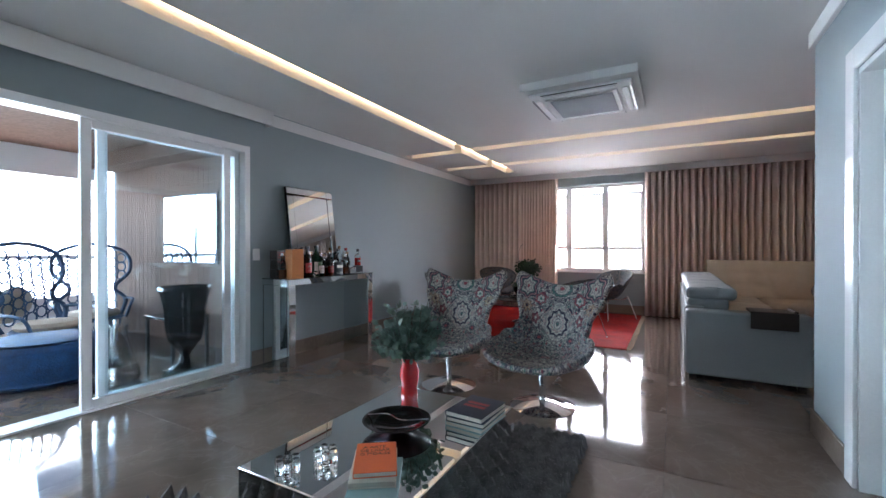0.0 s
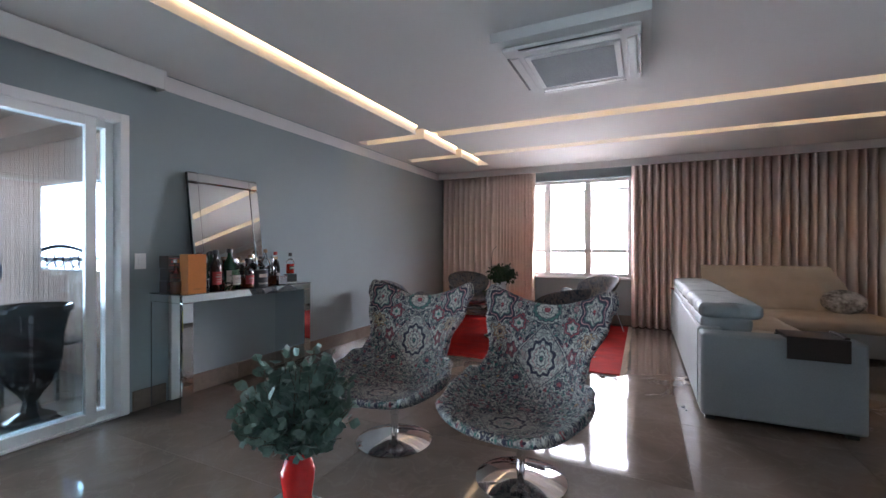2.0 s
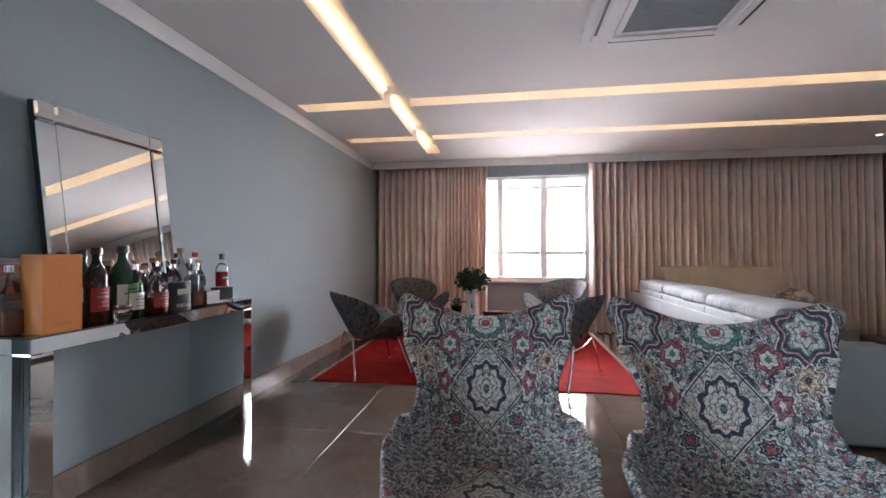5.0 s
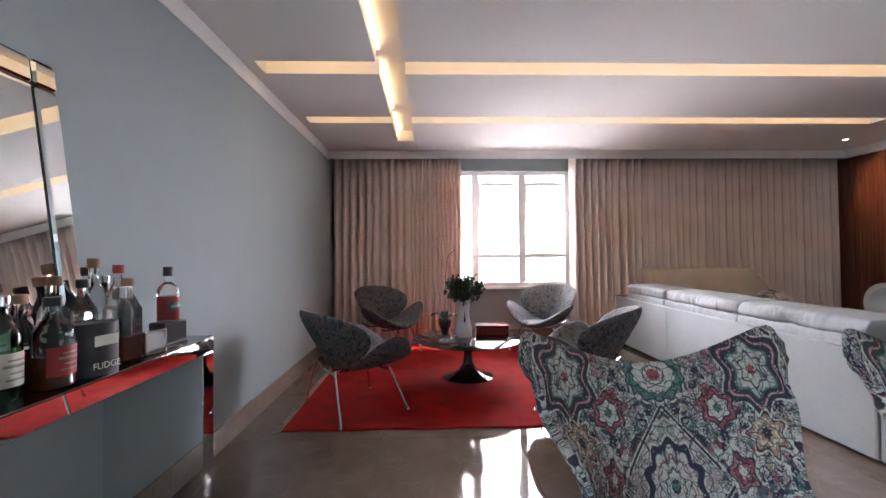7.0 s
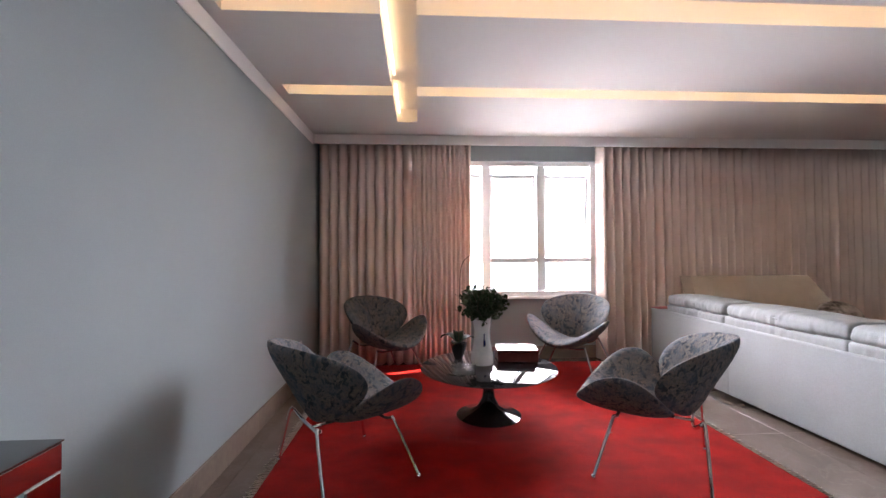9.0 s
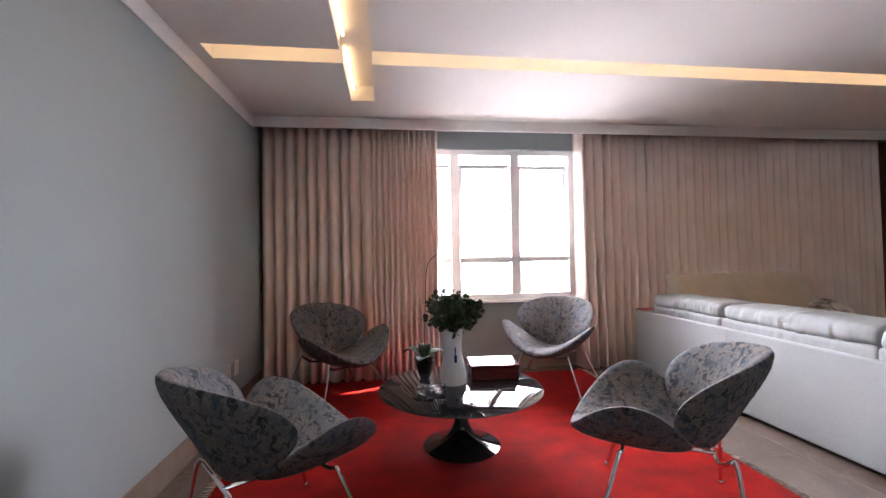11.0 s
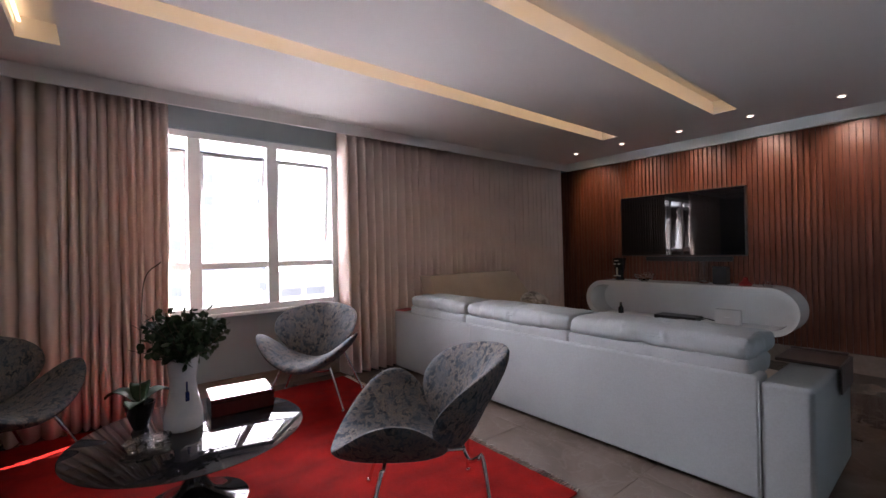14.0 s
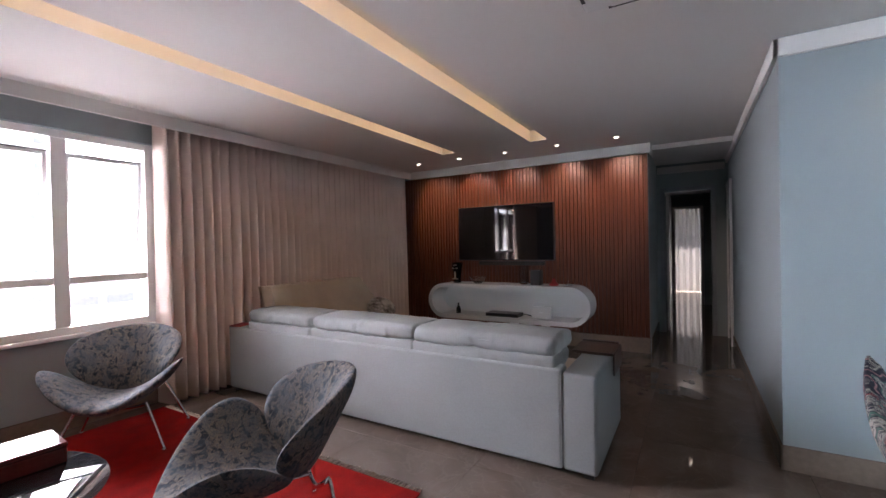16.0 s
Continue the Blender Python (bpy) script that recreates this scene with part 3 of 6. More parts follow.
def ceiling():
    """Gypsum ceiling with three recessed light slots; the slots share one upper plate."""
    xs = [-0.16, 0.09, 0.955, 1.16, 6.2, 7.3]
    ys = [END_Y, -9.6, -2.57, -2.36, -1.34, -1.14, -0.42, 0.5]
    bm = BM()

    def hole(i, j):
        if not (0 <= i < len(xs) - 1 and 0 <= j < len(ys) - 1):
            return False
        x, y = (xs[i] + xs[i + 1]) / 2, (ys[j] + ys[j + 1]) / 2
        a = 0.955 < x < 1.16 and -9.6 < y < -0.42
        b = 0.09 < x < 6.2 and (-2.57 < y < -2.36 or -1.34 < y < -1.14)
        return a or b

    for i in range(len(xs) - 1):
        for j in range(len(ys) - 1):
            x0, x1, y0, y1 = xs[i], xs[i + 1], ys[j], ys[j + 1]
            if not hole(i, j):
                bm.faces.new([bm.verts.new(p) for p in ((x0, y0, CEIL), (x0, y1, CEIL), (x1, y1, CEIL), (x1, y0, CEIL))])
                continue
            for di, dj, a, b in ((-1, 0, (x0, y0), (x0, y1)), (1, 0, (x1, y0), (x1, y1)), (0, -1, (x0, y0), (x1, y0)), (0, 1, (x0, y1), (x1, y1))):
                if not hole(i + di, j + dj):
                    bm.faces.new([bm.verts.new(p) for p in ((*a, CEIL), (*b, CEIL), (*b, CEIL + 0.13), (*a, CEIL + 0.13))])
    box(bm, -0.16, 7.3, END_Y, 0.5, CEIL + 0.13, CEIL + 0.22)
    bmesh.ops.remove_doubles(bm, verts=bm.verts[:], dist=1e-5)
    fixed("ceiling", bm, WHITE, "white gypsum ceiling with recessed light slots", "ceiling")
    bm = BM()
    box(bm, 7.3, 8.6, -4.47, -3.55, CEIL - 0.06, CEIL + 0.1)
    box(bm, 8.72, 12.0, -4.45, -3.5, 2.4, 2.5)
    box(bm, 12.0, 15.3, -5.6, -2.3, 2.58, 2.66)
    fixed("ceiling_corridor", bm, WHITE, "white ceiling over the corridor", "ceiling")


ceiling()


def led_strip(name_box):
    return solid("led_strip", boxed(*name_box), LED, "warm white strip light in the ceiling slot", "strip light", group="ceiling strip lights")


for _a, _b in ((-9.5, -2.58), (-2.35, -1.35), (-1.13, -0.44)):
    led_strip((0.97, 0.985, _a, _b, CEIL + 0.085, CEIL + 0.1))
for _y in (-2.55, -1.32):
    led_strip((0.11, 0.945, _y, _y + 0.015, CEIL + 0.085, CEIL + 0.1))
    led_strip((1.17, 6.18, _y, _y + 0.015, CEIL + 0.085, CEIL + 0.1))


def cornices():
    def run(bm, x0, x1, y0, y1, z0=2.5, z1=CEIL - 0.012):
        box(bm, x0, x1, y0, y1, z0, z1, 0.004, 1)
    bm = BM()
    run(bm, 0.001, 0.014, -5.025, 0.0, 2.49)
    fixed("cornice_west", bm, WHITE, "white gypsum cornice along the wall", "cornice")
    bm = BM()
    run(bm, 0.09, 0.11, END_Y + 0.02, -5.05, 2.46)
    run(bm, 0.001, 0.11, -5.05, -5.027, 2.46)
    fixed("cornice_veranda", bm, WHITE, "white pelmet before the veranda door", "cornice")
    bm = BM()
    run(bm, 0.001, 7.13, 0.0, 0.022)
    fixed("cornice_north", bm, WHITE, "white curtain pelmet", "cornice")
    bm = BM()
    run(bm, 7.085, 7.168, -3.56, -0.002, 2.5, CEIL - 0.004)
    run(bm, 7.085, 7.3, -3.585, -3.56, 2.5, CEIL - 0.004)
    fixed("cornice_east", bm, WHITE, "white cornice over the slatted cladding", "cornice")
    bm = BM()
    run(bm, 4.526, 4.554, END_Y + 0.02, -4.44)
    run(bm, 4.526, 8.59, -4.469, -4.44)
    run(bm, 8.57, 8.599, -4.43, -3.56, 2.42, 2.52)
    fixed("cornice_corridor", bm, WHITE, "white cornice round the wall's corner", "cornice")


cornices()


def skirting(name, boxes):
    bm = BM()
    for b in boxes:
        box(bm, *b, 0, 0.15, 0.002, 1) if len(b) == 4 else box(bm, *b)
    fixed(name, bm, STONE, "brown polished stone skirting", "skirting")


_w = BM()
for _i in range(6):
    box(_w, 0.001, 0.016, -5.22 + _i * 0.9, -5.22 + _i * 0.9 + 0.897, 0, 0.15, 0.002, 1)
fixed("baseboard_west", _w, STONE, "brown polished stone skirting", "skirting")
skirting("baseboard_north", ((0.02, 7.13, 0.3, 0.319),))
skirting("baseboard_corridor", ((4.539, 4.554, -5.08, -4.455), (4.539, 8.59, -4.469, -4.455), (4.539, 4.554, END_Y, -6.28)))
skirting("baseboard_east", ((7.11, 7.168, -3.55, -0.05, 0, 0.19), (7.3, 8.59, -3.566, -3.551)))


def door_in_wall():
    d = thing("door_1", pose(4.555, -5.2, 0), "white lacquered flush door in a white casing", "door")
    d["kind"] = "structure"
    bm = BM()
    for a in ((-0.022, -0.001, -0.01, 0.1, 0, 2.2), (-0.022, -0.001, -1.05, -0.94, 0, 2.2), (-0.022, -0.001, -0.94, -0.01, 2.09, 2.2)):
        box(bm, *a, 0.004, 1)
    for a in ((0.0, 0.156, -0.03, -0.001, 0, 2.09), (0.0, 0.156, -0.949, -0.92, 0, 2.09), (0.0, 0.156, -0.92, -0.03, 2.06, 2.089)):
        box(bm, *a)
    part("door_frame", bm, LACQUER, d)
    leaf = part("door_leaf", boxed(0.08, 0.12, -0.915, -0.035, 0.006, 2.055, 0.003, 1), LACQUER, d)
    part("door_handle", tube(curve(((0.08, -0.86, 1.02), (0.03, -0.86, 1.02), (0.03, -0.8, 1.02), (0.03, -0.74, 1.02)), 12), 0.009), CHROME, leaf, "chrome lever handle")


door_in_wall()


def corridor_doors():
    d = thing("door_2", pose(8.6, -3.96, 0), "open doorway with a slim pale casing at the corridor's end", "doorway")
    d["kind"] = "structure"
    bm = BM()
    for a in ((-0.02, 0.13, 0.3, 0.36, 0, 2.2), (-0.02, 0.13, -0.36, -0.3, 0, 2.2), (-0.02, 0.13, -0.3, 0.3, 2.14, 2.2)):
        box(bm, *a, 0.003, 1)
    # pale casing greyed: the dim corridor's shade is put into its colour
    part("door_frame", bm, surface("shaded_door_casing", (0.3, 0.33, 0.36), rough=0.35), d)
    leaf = part("door_leaf", boxed(0.14, 0.98, 0.25, 0.29, 0.01, 2.13, 0.003, 1), LACQUER, d, "white door leaf standing open")
    part("door_handle", tube(((0.9, 0.25, 1.02), (0.9, 0.2, 1.02), (0.8, 0.2, 1.02)), 0.009), CHROME, leaf)
    d = thing("door_3", pose(12.0, -3.94, 0), "doorway with a pale casing before the bedroom", "doorway")
    d["kind"] = "structure"
    bm = BM()
    for a in ((-0.02, 0.11, 0.24, 0.3, 0, 2.14), (-0.02, 0.11, -0.3, -0.24, 0, 2.14), (-0.02, 0.11, -0.24, 0.24, 2.08, 2.14)):
        box(bm, *a, 0.003, 1)
    part("door_frame", bm, LACQUER, d)
    d = thing("door_4", pose(8.35, -4.469, 0), "white door casing in the corridor wall", "door")
    d["kind"] = "structure"
    bm = BM()
    for a in ((-0.42, -0.34, 0.001, 0.03, 0, 2.2), (0.14, 0.22, 0.001, 0.03, 0, 2.2), (-0.34, 0.14, 0.001, 0.03, 2.12, 2.2)):
        box(bm, *a, 0.003, 1)
    part("door_frame", bm, LACQUER, d)
    part("door_leaf", boxed(-0.34, 0.14, 0.001, 0.012, 0.01, 2.12), LACQUER, d)


corridor_doors()


def window():
    w = thing("window_1", pose(0, 0.3, 0), "white aluminium window with tilted sashes over fixed lower panes", "window")
    w["kind"] = "structure"
    x = (1.32, 1.98, 2.645, 3.33)
    lo, mid, hi = 0.76, 1.19, 2.38
    bm = BM()
    box(bm, x[0], x[0] + 0.08, -0.02, 0.12, lo, hi, 0.004, 1)
    box(bm, x[3] - 0.08, x[3], -0.02, 0.12, lo, hi, 0.004, 1)
    box(bm, x[0] + 0.08, x[3] - 0.08, -0.02, 0.12, hi - 0.06, hi, 0.004, 1)
    box(bm, x[0] + 0.08, x[3] - 0.08, -0.02, 0.12, lo, lo + 0.06, 0.004, 1)
    for k in (1, 2):
        box(bm, x[k] - 0.05, x[k] + 0.05, -0.012, 0.06, lo + 0.06, hi - 0.06, 0.004, 1)
    for k in range(3):
        a, b = (x[k] + (0.05 if k else 0.08)), (x[k + 1] - (0.05 if k < 2 else 0.08))
        box(bm, a, b, -0.008, 0.09, mid - 0.03, mid + 0.03, 0.004, 1)
    part("window_frame", bm, ALU, w)
    part("window_sill", boxed(x[0] - 0.02, x[3] + 0.02, -0.045, 0.14, lo - 0.035, lo - 0.002, 0.005, 1), ALU, w)
    for k in range(3):
        a, b = (x[k] + (0.05 if k else 0.08)) + 0.004, (x[k + 1] - (0.05 if k < 2 else 0.08)) - 0.004
        p = part("pane", boxed(a, b, 0.04, 0.046, lo + 0.06, mid - 0.03), PANE, w, "fixed lower pane", smooth=False)
        p.visible_shadow = False
        # top-hung sash, pushed out at its foot
        m = pose(0, 0.03, hi - 0.17, 5.5 if k else 1.0)
        h = hi - 0.17 - mid - 0.03
        bm = BM()
        for q in ((a, a + 0.03, 0, 0.03, -h, 0), (b - 0.03, b, 0, 0.03, -h, 0), (a + 0.03, b - 0.03, 0, 0.03, -0.03, 0), (a + 0.03, b - 0.03, 0, 0.03, -h, -h + 0.03)):
            box(bm, *q, 0.003, 1)
        s = part("sash", bm, ALU, w, m=m)
        part("rail", boxed(a, b, -0.002, 0.012, -0.001, 0.01), BLACK, s, "dark top rail")
        p = part("pane", boxed(a + 0.03, b - 0.03, 0.012, 0.017, -h + 0.03, -0.03), PANE, s, smooth=False)
        p.visible_shadow = False


window()


def curtain(name, x0, x1, waves, amp, label, seed):
    rng = random.Random(seed)
    bm = BM()
    n = int(waves * 14)
    zs = [0.012, 0.3, 0.7, 1.2, 1.8, 2.3, 2.58]
    phase = [rng.uniform(-0.8, 0.8) for _ in range(int(waves) + 3)]
    rows = []
    for z in zs:
        loose = 1.0 + 0.35 * (1 - z / 2.6)
        row = []
        for i in range(n + 1):
            t = i / n * waves
            k = int(t)
            f = t - k
            wob = phase[k] * (1 - f) + phase[k + 1] * f
            y = 0.17 + amp * loose * (1 + 0.3 * wob) * (1 - 2 * abs(math.sin(math.pi * f)) ** 0.6) + 0.012 * wob * (1 - z / 2.6)
            x = x0 + (x1 - x0) * i / n + 0.022 * wob * (1 - 0.7 * z / 2.6)
            row.append(bm.verts.new((min(max(x, x0), x1), y, z)))
        rows.append(row)
    for a, b in zip(rows, rows[1:]):
        for i in range(n):
            bm.faces.new((a[i], a[i + 1], b[i + 1], b[i]))
    ob = solid(name, bm, CURTAIN, label, "curtain", group="curtains")
    sol = ob.modifiers.new("thickness", "SOLIDIFY")
    sol.thickness = 0.003
    return ob


curtain("curtain", 0.03, 1.1, 10, 0.055, "heavy taupe curtain hanging in waves beside the red rug", 3)
curtain("curtain", 1.1, 1.79, 12, 0.045, "taupe curtain edge gathered in tight pleats beside the window", 4)
curtain("curtain", 3.3, 7.1, 38, 0.068, "wide taupe curtain hanging in even waves to the floor", 5)


# outside: a pale tower block across the street
def tower():
    t = thing("apartment_building", pose(6.5, 62, -32), "tall pale apartment building far beyond the window", "building")
    c = surface("pale_render", (0.82, 0.82, 0.83), (0.76, 0.76, 0.78), 0.8, scale=0.1, fine=2)
    g = surface("far_window_glass", (0.42, 0.45, 0.48), (0.34, 0.37, 0.4), 0.4, scale=0.2, fine=3)
    part("wall", boxed(0, 15.6, 0, 14, 0, 66), c, t)
    me = mesh_of("window", boxed(-0.0, 1.9, -0.12, 0, 0, 1.3), g, False)
    be = mesh_of("balcony", boxed(-0.1, 4.2, -1.2, 0, 0, 1.0, 0.05, 1), c, False)
    for k in range(12):
        for i in range(4):
            if i % 3 == 2:
                o = new("balcony", be)
                o.matrix_basis = pose(0.8 + i * 3.9, -0.002, 24 + k * 3.1)
            else:
                o = new("window", me)
                o.matrix_basis = pose(1.0 + i * 3.9, -0.002, 24.6 + k * 3.1)
            o.parent = t


tower()


def low_block():
    t = thing("office_building", pose(24, 70, -32), "long pale low building beyond the window", "building")
    c = surface("pale_plaster", (0.75, 0.75, 0.76), (0.68, 0.68, 0.7), 0.8, scale=0.1, fine=2)
    g = surface("dark_far_glass", (0.34, 0.37, 0.4), (0.26, 0.29, 0.32), 0.4, scale=0.2, fine=3)
    part("wall", boxed(0, 62, 0, 12, 0, 29.5), c, t)
    part("roof", boxed(-0.6, 62.6, -0.6, 12.6, 29.5, 30.1), c, t)
    me = mesh_of("window", boxed(0, 3.4, -0.12, 0, 0, 1.3), g, False)
    for k in range(3):
        for i in range(14):
            o = new("window", me)
            o.matrix_basis = pose(1.0 + i * 4.4, -0.002, 19 + k * 3.4)
            o.parent = t


low_block()
HAZE = glow("bright_hazy_sky", (0.88, 0.95, 1.0), 2.0)
fixed("backdrop_north", boxed(-260, 260, 150, 151, -60, 95), HAZE, "bright hazy sky behind the city", "sky")
fixed("backdrop_west", boxed(-151, -150, -260, 150, -60, 60), glow("bright_hazy_blue_sky", (0.82, 0.93, 1.0), 1.3), "bright hazy sky beyond the veranda", "sky")
_m = surface("distant_ground", (0.3, 0.3, 0.29), (0.2, 0.21, 0.18), 0.9, scale=0.05, fine=0.8)
_bm = BM()
box(_bm, -900, 900, -900, 900, -32.5, -32)
fixed("ground", _bm, _m, "hazy city ground far below", "ground")


# ---- veranda beyond the sliding door ----
def sliding_door():
    d = thing("sliding_door", pose(0, 0, 0), "white aluminium sliding glass door, slid half open", "sliding door")
    d["kind"] = "structure"
    y0, y1, top = -9.3, -5.25, 2.21
    bm = BM()
    for a in ((-0.15, 0.03, y1 - 0.06, y1 - 0.001, 0, top), (-0.15, 0.03, y0 + 0.001, y0 + 0.06, 0, top), (-0.15, 0.03, y0 + 0.06, y1 - 0.06, top - 0.065, top - 0.001)):
        box(bm, *a, 0.004, 1)
    box(bm, -0.15, 0.03, y0 + 0.06, y1 - 0.06, 0.0, 0.016, 0.002, 1)
    part("door_frame", bm, ALU, d)
    for x, a, b in ((-0.012, -6.62, -5.45), (-0.065, -6.5, -5.32), (-0.118, -6.46, -5.31)):
        leaf = thing("leaf", pose(0, 0, 0), "", "")
        leaf.parent = d
        bm = BM()
        w = 0.065 if x > -0.03 else 0.05
        for q in ((x - 0.02, x + 0.02, a, a + w, 0.018, top - 0.066), (x - 0.02, x + 0.02, b - w, b, 0.018, top - 0.066), (x - 0.02, x + 0.02, a + w, b - w, top - 0.066 - w, top - 0.066), (x - 0.02, x + 0.02, a + w, b - w, 0.018, 0.018 + w)):
            box(bm, *q, 0.003, 1)
        part("leaf_frame", bm, ALU, leaf)
        p = part("pane", boxed(x - 0.004, x + 0.004, a + w, b - w, 0.018 + w, top - 0.066 - w), DOOR_PANE, leaf, smooth=False)
        p.visible_shadow = False


sliding_door()


def veranda():
    wall("wall_veranda", ((-3.6, -3.45, -9.6, -5.0, 0, 0.5), (-3.6, -0.16, -9.75, -9.6, 0, 2.8), (-3.6, -3.45, -9.6, -5.0, 2.15, 2.8)), "low veranda parapet and beam", ALU)
    wall("wall_veranda_end", ((-3.6, -0.16, -4.86, -4.72, 0, 2.8),), "wall behind the wooden cladding")
    fixed("ceiling_veranda", boxed(-3.6, -0.16, -9.6, -4.86, 2.52, 2.6), DECK, "pale wooden veranda ceiling", "ceiling")
    bm = BM()
    for k in range(36):
        box(bm, -3.45 + k * 0.091, -3.45 + k * 0.091 + 0.085, -9.6, -4.9, 2.5, 2.52)
    fixed("trim_veranda_ceiling", bm, DECK, "wooden ceiling boards", "ceiling boards")
    bm = BM()
    for k in range(5):
        box(bm, -3.53, -3.49, -9.5 + k * 1.1, -9.46 + k * 1.1, 0.5, 2.15, 0.003, 1)
    box(bm, -3.54, -3.48, -9.6, -5.0, 0.5, 0.54)
    box(bm, -3.54, -3.48, -9.6, -5.0, 1.05, 1.1)
    fixed("trim_veranda_glazing", bm, ALU, "white rails of the veranda glazing", "railing")
    wd = fixed("trim_cladding", boxed(-3.45, -0.17, -4.885, -4.861, 0, 2.5), DECK, "pale wooden cladding at the veranda's end", "cladding")
    me = mesh_of("board", boxed(0, 0.104, -0.012, 0, 0, 2.5, 0.002, 1), DECK, False)
    for k in range(31):
        o = new("board", me)
        o.matrix_basis = pose(-3.44 + k * 0.106, -4.886, 0)
        o.parent = wd


veranda()


def end_mirror():
    o = thing("veranda_screen", pose(0, -4.9, 0), "wide reflecting screen on the veranda's wooden wall", "screen")
    dim, _nt, bs = nodes("tinted_mirror")
    bs.inputs["Base Color"].default_value = (0.5, 0.56, 0.6, 1)
    bs.inputs["Metallic"].default_value, bs.inputs["Roughness"].default_value = 1.0, 0.03
    part("body", boxed(-2.14, -1.0, -0.03, -0.0005, 1.0, 1.87, 0.006, 1), BLACK, o)
    part("glass", boxed(-2.12, -1.02, -0.0335, -0.031, 1.02, 1.85), dim, o, smooth=False)


end_mirror()
fixed("trim_soffit", boxed(-3.44, -0.17, -5.2, -4.905, 2.3, 2.498, 0.004, 1), DECK, "pale wooden soffit over the veranda's end wall", "soffit")


def peacock_chair(m):
    c = thing("peacock_chair", m, "navy rattan armchair with a tall openwork back and pale cushion", "chair", "veranda chairs")
    part("seat", lathe(((0, 0.36), (0.3, 0.36), (0.33, 0.385), (0.3, 0.41), (0, 0.41)), 28), NAVY_CANE, c)
    part("cushion", lathe(((0, 0.41), (0.27, 0.412), (0.29, 0.45), (0.26, 0.49), (0, 0.5)), 28), BEIGE, c, "pale round seat cushion")
    outline = curve(((-0.3, -0.2, 0.38), (-0.36, -0.26, 0.6), (-0.24, -0.3, 0.78), (-0.42, -0.38, 1.02), (-0.36, -0.42, 1.3), (0, -0.45, 1.42), (0.36, -0.42, 1.3), (0.42, -0.38, 1.02), (0.24, -0.3, 0.78), (0.36, -0.26, 0.6), (0.3, -0.2, 0.38)), 48)
    part("back_frame", tube(outline, 0.025, 7), NAVY_CANE, c)
    bm = BM()
    for i in range(-3, 4):
        for j in range(7):
            z = 0.52 + j * 0.125 + (0.06 if i % 2 else 0)
            w = 0.4 if z > 0.95 else 0.27
            x = i * 0.105
            if abs(x) > w - 0.05 or z > 1.36 - abs(x) * 0.3:
                continue
            y = -0.22 - 0.16 * (z - 0.38)
            tube([(x + 0.052 * math.sin(q * math.pi / 5), y - 0.0, z + 0.068 * math.cos(q * math.pi / 5)) for q in range(11)], 0.0095, 5, bm, False)
    part("back_lattice", bm, NAVY_CANE, c, "openwork of rattan loops")
    for s in (-1, 1):
        part("armrest", tube(curve(((s * 0.34, -0.24, 0.62), (s * 0.42, 0.0, 0.62), (s * 0.38, 0.24, 0.58), (s * 0.32, 0.28, 0.4)), 16), 0.018, 7), NAVY_CANE, c)
    for a in range(4):
        t = math.pi / 4 + a * math.pi / 2
        part("leg", tube(((0.24 * math.cos(t), 0.24 * math.sin(t), 0.37), (0.28 * math.cos(t), 0.28 * math.sin(t), 0.0)), 0.018, 7), NAVY_CANE, c)
    bm = BM()
    for k in range(14):
        t = 2 * math.pi * k / 14
        tube([(0.29 * math.cos(t) + 0.0, 0.29 * math.sin(t), 0.36), (0.28 * math.cos(t + 0.2), 0.28 * math.sin(t + 0.2), 0.2), (0.29 * math.cos(t), 0.29 * math.sin(t), 0.05)], 0.008, 5, bm)
    part("skirt", bm, NAVY_CANE, c, "looped rattan skirt")
    return c


for _m in (pose(-2.0, -6.15, 0, 0, 0, -75), pose(-2.5, -5.55, 0, 0, 0, -110)):
    peacock_chair(_m @ Matrix.Diagonal((0.92, 0.92, 0.88, 1)))


def pouf(m):
    p = thing("pouf", m, "round blue woven rope pouf on the veranda floor", "pouf")
    prof = [(0, 0.0), (0.34, 0.0), (0.4, 0.03)] + [(0.41 + 0.004 * math.cos(k * math.pi), 0.05 + k * 0.022) for k in range(14)] + [(0.38, 0.37), (0, 0.375)]
    part("body", lathe(prof, 44), BLUE_WEAVE, p)
    part("top", lathe(((0, 0.375), (0.36, 0.375), (0.375, 0.385), (0.35, 0.395), (0, 0.4)), 44), BLUE_WEAVE, p)


pouf(pose(-1.25, -6.42, 0))


